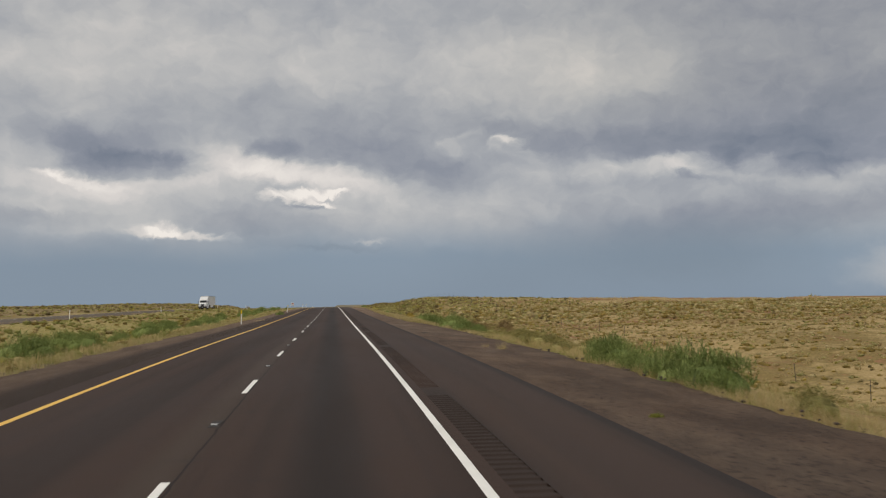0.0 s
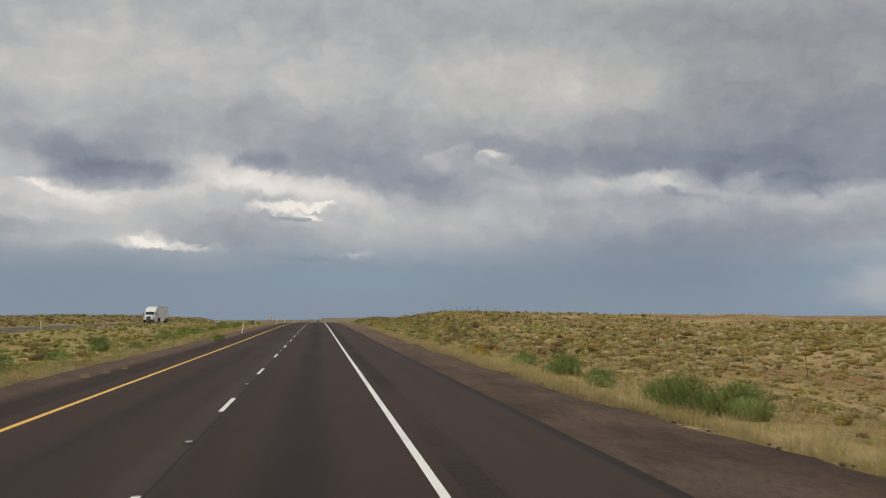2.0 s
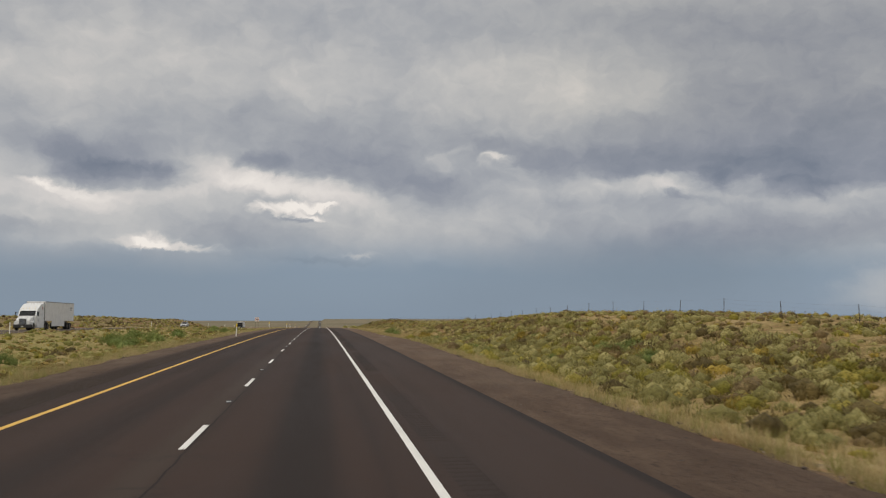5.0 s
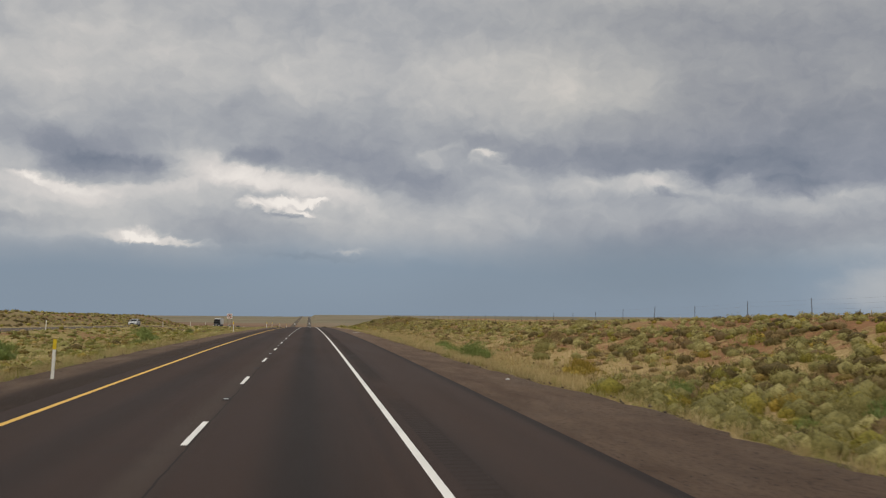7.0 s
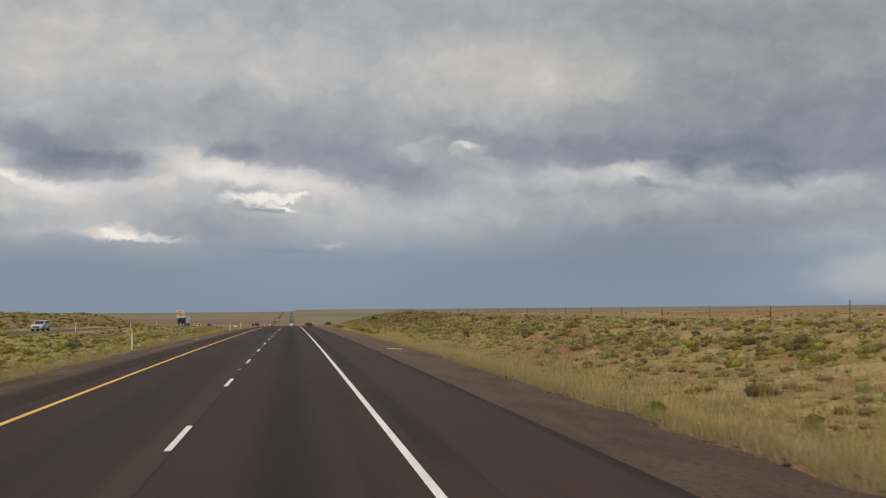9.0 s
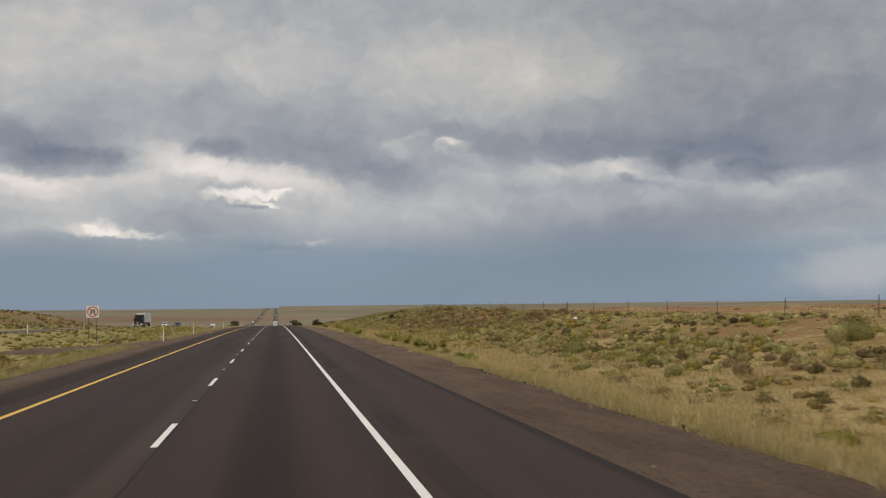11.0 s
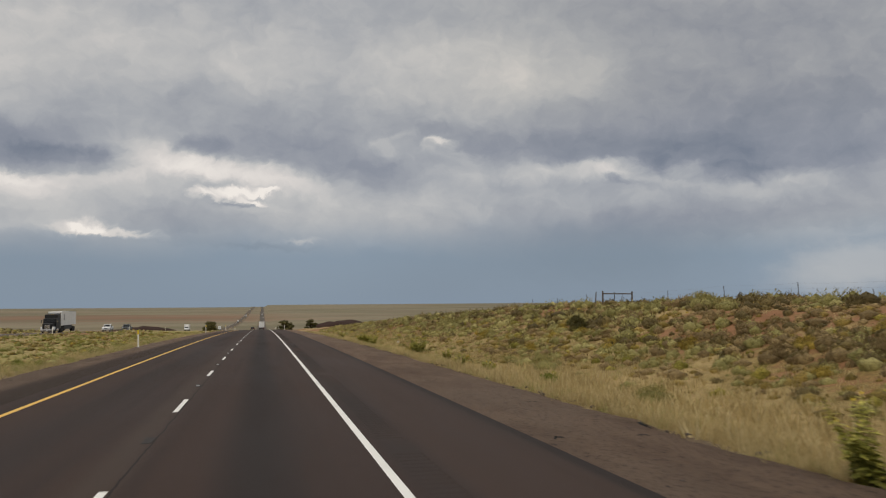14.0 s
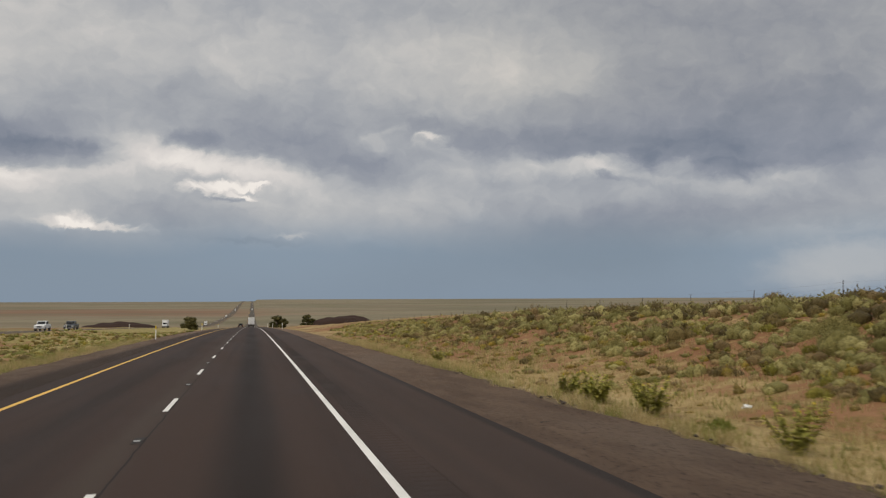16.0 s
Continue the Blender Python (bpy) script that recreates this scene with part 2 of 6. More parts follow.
class Nodes:
    """A small builder of node materials."""

    def __init__(self, name, rough=0.8, metal=0.0, spec=0.5):
        self.mat = bpy.data.materials.new(name)
        self.mat.use_nodes = True
        self.n, self.l = self.mat.node_tree.nodes, self.mat.node_tree.links
        self.bsdf = self.n["Principled BSDF"]
        self.bsdf.inputs["Roughness"].default_value = rough
        self.bsdf.inputs["Metallic"].default_value = metal
        self.bsdf.inputs["Specular IOR Level"].default_value = spec
        self.pos = self.n.new("ShaderNodeNewGeometry").outputs["Position"]

    def put(self, value, socket):
        if isinstance(value, (int, float)):
            socket.default_value = value
        elif isinstance(value, tuple):
            socket.default_value = (*value, 1) if len(value) == 3 and socket.type == "RGBA" else value
        else:
            self.l.new(value, socket)

    def noise(self, scale, detail=3, rough=0.55, stretch=(1, 1, 1), offset=0.0, vector=None):
        m = self.n.new("ShaderNodeMapping")
        m.inputs["Scale"].default_value = stretch
        m.inputs["Location"].default_value = (offset, offset * 1.7, offset * 0.3)
        self.l.new(vector or self.pos, m.inputs["Vector"])
        t = self.n.new("ShaderNodeTexNoise")
        t.inputs["Scale"].default_value, t.inputs["Detail"].default_value, t.inputs["Roughness"].default_value = scale, detail, rough
        self.l.new(m.outputs[0], t.inputs["Vector"])
        return t.outputs["Fac"]

    def math(self, op, a, b=0.0):
        m = self.n.new("ShaderNodeMath")
        m.operation = op
        self.put(a, m.inputs[0])
        self.put(b, m.inputs[1])
        return m.outputs[0]

    def step(self, value, a, b, lo=0.0, hi=1.0):
        m = self.n.new("ShaderNodeMapRange")
        m.interpolation_type = "SMOOTHSTEP"
        self.put(value, m.inputs[0])
        for k, v in ((1, a), (2, b), (3, lo), (4, hi)):
            m.inputs[k].default_value = v
        return m.outputs[0]

    def mix(self, fac, a, b):
        m = self.n.new("ShaderNodeMix")
        m.data_type = "RGBA"
        self.put(fac, m.inputs[0])
        self.put(a, m.inputs[6])
        self.put(b, m.inputs[7])
        return m.outputs[2]

    def axes(self):
        s = self.n.new("ShaderNodeSeparateXYZ")
        self.l.new(self.pos, s.inputs[0])
        return s.outputs

    def colour(self, value):
        self.put(value, self.bsdf.inputs["Base Color"])
        return self

    def bump(self, value, distance, strength=1.0):
        b = self.n.new("ShaderNodeBump")
        b.inputs["Distance"].default_value, b.inputs["Strength"].default_value = distance, strength
        self.l.new(value, b.inputs["Height"])
        self.l.new(b.outputs[0], self.bsdf.inputs["Normal"])
        return self

    def rough(self, value):
        self.put(value, self.bsdf.inputs["Roughness"])
        return self

    def island(self):
        return self.n.new("ShaderNodeNewGeometry").outputs["Random Per Island"]

    def thing(self):
        return self.n.new("ShaderNodeObjectInfo").outputs["Random"]


def plain(name, colour, rough=0.6, metal=0.0, vary=0.12, scale=6.0, spec=0.5):
    """A paint, plastic, rubber or metal with slight dirt and uneven gloss."""
    m = Nodes(name, rough, metal, spec)
    dirt = m.step(m.noise(scale, 5), 0.35, 0.75)
    m.colour(m.mix(m.math("MULTIPLY", dirt, vary), colour, tuple(c * 0.45 + 0.02 for c in colour)))
    m.rough(m.step(m.noise(scale * 3, 3), 0.2, 0.8, max(0.02, rough - 0.08), min(1, rough + 0.12)))
    return m.mat


def asphalt_material(name, worn):
    m = Nodes(name, 0.80, spec=0.14)
    x, y, z = m.axes()
    grit = m.noise(130, 2, 0.6)
    blotch = m.noise(0.35, 5, 0.6, (1, 0.12, 1))
    streak = m.noise(1.6, 4, 0.55, (1, 0.012, 1))
    base = m.mix(m.step(blotch, 0.35, 0.7), (0.0565, 0.0335, 0.0262), (0.0730, 0.0450, 0.0352))
    base = m.mix(m.step(streak, 0.45, 0.7, 0, 0.45), base, (0.0215, 0.0155, 0.0135))
    if worn:
        # the oil-dark middle of each lane and the slightly polished wheel paths
        for centre, width, strength in ((1.83, 0.85, 0.75), (-1.85, 0.8, 0.4)):
            d = m.math("ABSOLUTE", m.math("SUBTRACT", x, centre))
            base = m.mix(m.math("MULTIPLY", m.step(d, width, 0.1), strength), base, (0.0165, 0.0133, 0.0125))
        # the dusty seam along the lane joint
        d = m.math("ABSOLUTE", m.math("SUBTRACT", m.math("ADD", x, m.math("MULTIPLY", m.noise(0.8, 3), 0.12)), -0.12))
        base = m.mix(m.math("MULTIPLY", m.step(d, 0.46, 0.06), 0.8), base, (0.088, 0.063, 0.049))
        crack = m.math("ABSOLUTE", m.math("SUBTRACT", m.math("ADD", x, m.math("MULTIPLY", m.noise(1.3, 5), 0.10)), 0.14))
        base = m.mix(m.step(crack, 0.026, 0.008, 0, 0.9), base, (0.013, 0.011, 0.011))
        # transverse hairline cracks
        tr = m.noise(0.22, 6, 0.62, (0.25, 1, 1), 31.0)
        base = m.mix(m.step(m.math("ABSOLUTE", m.math("SUBTRACT", tr, 0.5)), 0.004, 0.001, 0, 0.5), base, (0.03, 0.026, 0.025))
    if not worn:
        base = m.mix(0.3, base, (0.070, 0.047, 0.038))
        base = m.mix(m.math("MULTIPLY", m.step(x, 6.22, 6.42), 0.75), base, (0.017, 0.0145, 0.014))
        base = m.mix(m.math("MULTIPLY", m.step(x, 4.60, 4.30, 0.0, 0.6), m.step(m.noise(0.09, 3, 0.5, (0, 1, 0)), 0.35, 0.6)), base, (0.020, 0.0165, 0.0155))
    base = m.mix(m.step(grit, 0.3, 0.75, 0, 0.3), base, (0.092, 0.075, 0.067))
    base = m.mix(0.34 if worn else 0.28, base, (0.006, 0.003, 0.0025))
    # distance haze put into the colour: the paving pales far down the valley
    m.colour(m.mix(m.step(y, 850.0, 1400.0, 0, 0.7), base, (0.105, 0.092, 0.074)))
    m.rough(m.step(blotch, 0.3, 0.8, 0.70, 0.85))
    m.bump(grit, 0.006, 0.6)
    return m.mat


def gravel_material():
    """Cinder gravel: dark and pale stones, dusty patches, wheel-smoothed streaks."""
    m = Nodes("cinder_gravel", 0.9, spec=0.22)
    coarse = m.noise(9, 6, 0.75)
    fine_ = m.noise(70, 3, 0.65)
    patch = m.noise(0.9, 5, 0.65, (1, 0.3, 1))
    big = m.noise(0.16, 4, 0.6, (1, 0.4, 1), 3.0)
    base = m.mix(m.step(patch, 0.32, 0.68), (0.150, 0.098, 0.068), (0.228, 0.154, 0.108))
    base = m.mix(m.step(big, 0.45, 0.68, 0, 0.6), base, (0.245, 0.182, 0.138))
    base = m.mix(m.step(coarse, 0.52, 0.64, 0, 0.8), base, (0.042, 0.031, 0.026))
    base = m.mix(m.step(fine_, 0.58, 0.78, 0, 0.6), base, (0.160, 0.134, 0.115))
    x, y, z = m.axes()
    raw = m.math("MULTIPLY", m.math("MULTIPLY", m.step(x, 0.0, 1.0), m.step(y, 120.0, 70.0)), m.step(m.noise(0.55, 5, 0.7, (1, 0.5, 1), 8.0), 0.62, 0.42))
    base = m.mix(m.step(x, -4.9, -5.7, 0, 0.55), base, m.mix(m.step(patch, 0.35, 0.65), (0.125, 0.084, 0.062), (0.205, 0.146, 0.108)))
    base = m.mix(m.math("MULTIPLY", raw, 0.42), base, (0.050, 0.037, 0.032))
    base = m.mix(m.step(m.noise(5.0, 6, 0.8, (1, 0.7, 1), 17.0), 0.55, 0.68, 0, 0.45), base, (0.055, 0.040, 0.033))
    base = m.mix(m.step(m.math("ADD", x, m.math("MULTIPLY", patch, 0.8)), -5.9, -4.9, 0, 0.8), base, m.mix(m.step(x, 0.0, 1.0), (0.040, 0.029, 0.025), base))
    m.colour(base)
    h = m.math("ADD", m.math("MULTIPLY", coarse, 1.0), m.math("MULTIPLY", fine_, 0.4))
    m.bump(h, 0.14, 1.0)
    return m.mat


def ground_material():
    """Range land: pale straw, olive herbs and rust-red sandy soil."""
    m = Nodes("range_soil", 0.95, spec=0.2)
    x, y, z = m.axes()
    big = m.noise(0.012, 5, 0.6, (1, 1, 0))
    mid = m.noise(0.10, 5, 0.62, (1, 1, 0), 9.0)
    small = m.noise(0.9, 5, 0.65, (1, 1, 0), 4.0)
    tuft = m.noise(6.5, 5, 0.72, (1, 1, 0.4), 2.0)
    grain = m.noise(30, 3, 0.6)
    straw = m.mix(m.step(tuft, 0.3, 0.7), (0.275, 0.192, 0.084), (0.470, 0.350, 0.168))
    herb = m.mix(m.step(tuft, 0.35, 0.65), (0.130, 0.096, 0.033), (0.290, 0.210, 0.077))
    soil = m.mix(m.step(small, 0.35, 0.7), (0.205, 0.090, 0.043), (0.295, 0.157, 0.083))
    base = m.mix(m.step(m.math("ADD", m.math("MULTIPLY", mid, 0.6), m.math("MULTIPLY", small, 0.4)), 0.42, 0.56), straw, herb)
    # the median is greener
    green = m.mix(m.step(tuft, 0.3, 0.7), (0.175, 0.152, 0.048), (0.40, 0.335, 0.130))
    base = m.mix(m.math("MULTIPLY", m.math("MULTIPLY", m.step(x, -8.0, -10.5), m.step(x, -47.0, -43.5, 0.0, 1.0)), m.step(mid, 0.34, 0.50, 0.25, 0.85)), base, green)
    # brushier, darker ground on the rise across the road
    base = m.mix(m.math("MULTIPLY", m.step(x, -43.0, -48.0), m.step(x, -260.0, -110.0, 0.0, 0.7)), base, m.mix(m.step(tuft, 0.35, 0.65), (0.130, 0.100, 0.046), (0.255, 0.190, 0.090)))
    bare = m.math("ADD", m.math("MULTIPLY", big, 0.45), m.math("ADD", m.math("MULTIPLY", mid, 0.35), m.math("MULTIPLY", small, 0.30)))
    verge = m.math("MULTIPLY", m.step(m.math("ABSOLUTE", m.math("SUBTRACT", m.math("ABSOLUTE", m.math("SUBTRACT", x, 0.5)), 10.2)), 3.4, 1.2), m.step(y, 640.0, 560.0))
    base = m.mix(m.math("MULTIPLY", verge, m.step(m.noise(0.06, 4, 0.6, (1, 1, 0), 40.0), 0.36, 0.55, 0.25, 0.85)), base, m.mix(m.step(tuft, 0.3, 0.7), (0.285, 0.208, 0.098), (0.500, 0.385, 0.200)))
    belt_dry = m.math("MULTIPLY", m.math("MULTIPLY", m.step(x, 18.0, 13.5), m.step(x, 8.6, 9.2)), m.math("MULTIPLY", m.step(y, 335.0, 365.0), m.step(y, 455.0, 430.0)))
    base = m.mix(m.math("MULTIPLY", belt_dry, 0.8), base, m.mix(m.step(tuft, 0.3, 0.7), (0.275, 0.195, 0.085), (0.47, 0.352, 0.172)))
    spill = m.math("ADD", m.math("ABSOLUTE", m.math("SUBTRACT", x, 0.5)), m.math("MULTIPLY", m.math("SUBTRACT", m.math("ADD", small, m.math("MULTIPLY", tuft, 0.6)), 0.8), 3.2))
    base = m.mix(m.math("MULTIPLY", m.step(spill, 9.95, 9.3), m.step(y, 700.0, 640.0)), base, m.mix(m.step(grain, 0.4, 0.65), (0.091, 0.064, 0.042), (0.203, 0.150, 0.096)))
    bank_side = m.math("MULTIPLY", m.step(x, 13.0, 19.0), m.step(y, 130.0, 200.0))
    bank_side = m.math("ADD", bank_side, m.math("MULTIPLY", m.math("MULTIPLY", m.step(x, 18.0, 21.0), m.step(y, 380.0, 400.0)), m.step(y, 500.0, 480.0, 0.0, 1.6)))
    bank_late = m.math("MULTIPLY", m.step(x, 10.0, 12.5), m.math("MULTIPLY", m.step(y, 450.0, 480.0), m.step(y, 640.0, 560.0)))
    base = m.mix(m.step(m.math("ADD", bare, m.math("SUBTRACT", m.math("ADD", m.math("MULTIPLY", bank_side, 0.03), m.math("MULTIPLY", bank_late, 0.055)), m.math("MULTIPLY", belt_dry, 0.1))), 0.565, 0.64, 0, 0.92), base, soil)
    # the broad pale and rusty belts of the valley floor
    belt = m.noise(0.0035, 4, 0.55, (0.35, 1, 0), 55.0)
    far_land = m.mix(m.step(belt, 0.40, 0.60), (0.160, 0.142, 0.092), (0.230, 0.197, 0.133))
    far_land = m.mix(m.step(m.noise(0.02, 4, 0.6, (0.3, 1, 0), 12.0), 0.5, 0.7, 0, 0.6), far_land, (0.160, 0.158, 0.070))
    dots = m.noise(0.045, 5, 0.7, (0.22, 1, 0), 77.0)
    far_land = m.mix(m.step(dots, 0.52, 0.64, 0, 0.75), far_land, (0.123, 0.105, 0.050))
    far_land = m.mix(m.step(m.noise(0.006, 4, 0.6, (0.25, 1, 0), 91.0), 0.5, 0.62, 0, 0.6), far_land, (0.250, 0.178, 0.122))
    rust = m.math("MULTIPLY", m.step(m.math("ABSOLUTE", m.math("SUBTRACT", m.math("ADD", y, m.math("MULTIPLY", belt, 900.0)), 2900.0)), 420.0, 150.0),
                  m.step(m.math("ABSOLUTE", m.math("ADD", x, 330.0)), 480.0, 200.0))
    far_land = m.mix(m.math("MULTIPLY", rust, 0.7), far_land, (0.203, 0.105, 0.064))
    base = m.mix(m.step(y, 760.0, 1250.0), base, far_land)
    m.colour(base)
    m.bump(m.math("ADD", m.math("MULTIPLY", tuft, 1.0), m.math("MULTIPLY", grain, 0.2)), 0.05, 0.6)
    return m.mat


def leaf_material(name, dark, light, tip=None, rough=0.75, spec=0.25, sunned=(1.32, 1.22, 0.90), thin=0.14, crease_shade=0.62):
    """Leaves and blades: colour drifts from plant to plant and from leaf to leaf."""
    m = Nodes(name, rough, spec=spec)
    dark, light, tip = [c and tuple(v * k * w for v, k, w in zip(c, sunned, (1.08, 1.025, 0.93))) for c in (dark, light, tip)]
    drift = m.math("ADD", m.math("MULTIPLY", m.noise(0.55, 3, 0.6, (1, 1, 0.2)), 0.75), m.math("MULTIPLY", m.thing(), 0.25))
    c = m.mix(m.step(drift, 0.3, 0.75), dark, light)
    if tip:
        c = m.mix(m.step(m.island(), 0.55, 0.95, 0, 0.75), c, tip)
    else:
        c = m.mix(m.step(m.island(), 0.5, 1.0, 0, 0.5), c, tuple(min(1, v * 1.6) for v in light))
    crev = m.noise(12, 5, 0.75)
    # shade in the crevices between leaves, painted as dark flecks where the bump sinks
    c = m.mix(m.step(crev, 0.54, 0.38, 0, crease_shade), c, tuple(v * 0.34 for v in dark))
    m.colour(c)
    m.bump(crev, 0.07, 0.9)
    tr = m.n.new("ShaderNodeBsdfTranslucent")
    m.l.new(c, tr.inputs["Color"])
    both = m.n.new("ShaderNodeMixShader")
    both.inputs[0].default_value = thin
    m.l.new(m.bsdf.outputs[0], both.inputs[1])
    m.l.new(tr.outputs[0], both.inputs[2])
    m.l.new(both.outputs[0], m.n["Material Output"].inputs["Surface"])
    return m.mat


def paint_material(name, colour, wear):
    """Road paint, worn through to the asphalt in flecks."""
    m = Nodes(name, 0.7, spec=0.4)
    chips = m.noise(14, 6, 0.7)
    grime = m.noise(1.4, 4, 0.6, (1, 0.3, 1))
    c = m.mix(m.step(grime, 0.4, 0.75, 0, 0.4), colour, tuple(v * 0.6 for v in colour))
    m.colour(m.mix(m.step(chips, wear, wear + 0.06, 0, 0.8), c, (0.10, 0.085, 0.08)))
    m.bump(m.noise(120, 2), 0.003, 0.5)
    return m.mat


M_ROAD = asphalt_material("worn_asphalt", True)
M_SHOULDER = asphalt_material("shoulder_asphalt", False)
M_OLD_ROAD = plain("dusty_old_asphalt", (0.125, 0.102, 0.082), 0.95, 0, 0.4, 0.4, 0.1)
M_GRAVEL = gravel_material()
M_GROUND = ground_material()
M_WHITE_LINE = paint_material("white_road_paint", (0.80, 0.79, 0.76), 0.66)
M_YELLOW_LINE = paint_material("yellow_road_paint", (0.76, 0.47, 0.10), 0.66)
DUSTY = (1.24, 1.20, 0.92)
M_SAGE = leaf_material("sage_leaves", (0.160, 0.158, 0.072), (0.290, 0.280, 0.150), (0.405, 0.385, 0.225), sunned=DUSTY, crease_shade=0.55)
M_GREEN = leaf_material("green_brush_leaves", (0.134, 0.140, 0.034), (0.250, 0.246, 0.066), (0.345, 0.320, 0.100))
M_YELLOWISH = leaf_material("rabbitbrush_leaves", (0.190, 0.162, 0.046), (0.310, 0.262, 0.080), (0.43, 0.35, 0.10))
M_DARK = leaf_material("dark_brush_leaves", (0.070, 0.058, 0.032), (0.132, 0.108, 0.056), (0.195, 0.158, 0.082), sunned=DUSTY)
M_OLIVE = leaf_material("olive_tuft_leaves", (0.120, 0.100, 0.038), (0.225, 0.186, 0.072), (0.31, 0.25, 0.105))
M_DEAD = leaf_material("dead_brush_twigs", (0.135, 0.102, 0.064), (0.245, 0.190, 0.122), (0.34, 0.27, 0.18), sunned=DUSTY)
M_STRAW = leaf_material("dry_grass_blades", (0.430, 0.330, 0.165), (0.630, 0.505, 0.275), (0.720, 0.610, 0.380), sunned=(0.97, 1.02, 1.04), thin=0.42, crease_shade=0.2)
M_GRASS = leaf_material("green_grass_blades", (0.245, 0.235, 0.072), (0.440, 0.410, 0.155), (0.580, 0.530, 0.240), sunned=(0.96, 1.04, 1.04), thin=0.42, crease_shade=0.2)
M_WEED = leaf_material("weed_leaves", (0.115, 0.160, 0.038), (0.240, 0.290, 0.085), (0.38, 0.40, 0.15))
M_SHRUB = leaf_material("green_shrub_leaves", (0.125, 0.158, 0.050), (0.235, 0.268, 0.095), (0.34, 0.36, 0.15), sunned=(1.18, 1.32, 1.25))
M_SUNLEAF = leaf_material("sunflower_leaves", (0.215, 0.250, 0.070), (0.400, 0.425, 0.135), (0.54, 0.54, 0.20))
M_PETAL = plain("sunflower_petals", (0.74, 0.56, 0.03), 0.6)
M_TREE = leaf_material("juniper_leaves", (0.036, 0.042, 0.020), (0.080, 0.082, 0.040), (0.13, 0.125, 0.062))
M_BARK = plain("grey_bark", (0.13, 0.10, 0.075), 0.9, vary=0.6, scale=9)
M_CINDER = plain("dark_cinder_heap", (0.050, 0.030, 0.024), 0.95, 0, 0.6, 0.5, 0.1)
M_POST = plain("white_post_plastic", (0.84, 0.83, 0.78), 0.5, vary=0.12)
M_YELLOW = plain("yellow_reflective_sheet", (0.80, 0.58, 0.02), 0.4)
M_STEEL = plain("rusty_steel", (0.10, 0.085, 0.075), 0.7, 0.3, 0.5, 20)
M_WIRE = plain("fence_wire", (0.22, 0.20, 0.18), 0.55, 0.6)
M_WOOD = plain("grey_weathered_wood", (0.11, 0.09, 0.075), 0.9, 0, 0.6, 12)
M_TRUCK_WHITE = plain("white_vehicle_paint", (0.78, 0.79, 0.80), 0.3, vary=0.15, scale=1.5)
M_TRAILER = plain("white_trailer_panel", (0.80, 0.80, 0.80), 0.45, vary=0.25, scale=1.2)
M_BLACK = plain("black_vehicle_paint", (0.012, 0.012, 0.013), 0.45, vary=0.1, spec=0.25)
M_SILVER = plain("silver_vehicle_paint", (0.52, 0.53, 0.54), 0.3, 0.4)
M_DARK_PAINT = plain("dark_blue_grey_paint", (0.035, 0.042, 0.05), 0.3, 0.1)
M_TYRE = plain("tyre_rubber", (0.022, 0.021, 0.020), 0.9, vary=0.5)
M_CHROME = plain("bright_metal", (0.72, 0.72, 0.73), 0.18, 1.0, 0.1)
M_TRIM = plain("black_plastic_trim", (0.028, 0.028, 0.030), 0.6)
M_GLASS = plain("dark_tinted_glass", (0.012, 0.015, 0.018), 0.06, 0.0, 0.05, 2, 0.8)
M_LAMP = plain("headlamp_glass", (0.72, 0.74, 0.76), 0.12, 0.0, 0.05)
M_RED = plain("red_lens", (0.42, 0.02, 0.02), 0.3)
M_SIGN = plain("white_sign_sheet", (0.80, 0.80, 0.78), 0.5, vary=0.1)
M_SIGN_RED = plain("red_sign_sheet", (0.50, 0.03, 0.03), 0.5)
M_SIGN_BLACK = plain("black_sign_sheet", (0.015, 0.015, 0.015), 0.5)
M_GREY_BAR = plain("grey_print", (0.34, 0.35, 0.36), 0.5)
M_PLATE = plain("plate_sheet", (0.55, 0.56, 0.52), 0.4)
M_LITTER = plain("white_litter", (0.75, 0.75, 0.74), 0.6)
M_RUBBER = plain("tyre_scrap", (0.020, 0.019, 0.018), 0.85)
M_SLOT = plain("milled_slot", (0.026, 0.021, 0.020), 0.95, vary=0.5)
M_PALE_STONE = plain("pale_gravel_stone", (0.30, 0.25, 0.205), 0.95, vary=0.5)
M_STONE = plain("dark_cinder_stone", (0.088, 0.066, 0.055), 0.95, vary=0.5)

# ---------------------------------------------------------------- mesh helpers


def mesh_from(name, verts, faces, material, smooth=False):
    me = bpy.data.meshes.new(name)
    me.from_pydata([tuple(map(float, v)) for v in verts], [], [tuple(map(int, f)) for f in faces])
    me.materials.append(material)
    if smooth:
        for p in me.polygons:
            p.use_smooth = True
    me.update()
    return me


def tri_mesh(name, verts, tris, material):
    """A mesh from arrays of points and triangles, for large numbers."""
    me = bpy.data.meshes.new(name)
    me.vertices.add(len(verts))
    me.vertices.foreach_set("co", np.ascontiguousarray(verts, np.float32).ravel())
    me.loops.add(len(tris) * 3)
    me.loops.foreach_set("vertex_index", np.ascontiguousarray(tris, np.int32).ravel())
    me.polygons.add(len(tris))
    me.polygons.foreach_set("loop_start", np.arange(0, len(tris) * 3, 3, dtype=np.int32))
    me.polygons.foreach_set("loop_total", np.full(len(tris), 3, np.int32))
    me.materials.append(material)
    me.update(calc_edges=True)
    return me


def part(name, bm, material, parent=None, label=""):
    """Links a bmesh as one mesh object under a thing or a part."""
    me = bpy.data.meshes.new(name)
    bm.normal_update()
    bm.to_mesh(me)
    bm.free()
    me.materials.append(material)
    ob = new(name, me)
    if parent:
        ob.parent = parent
    return tagged(ob, label) if label else ob


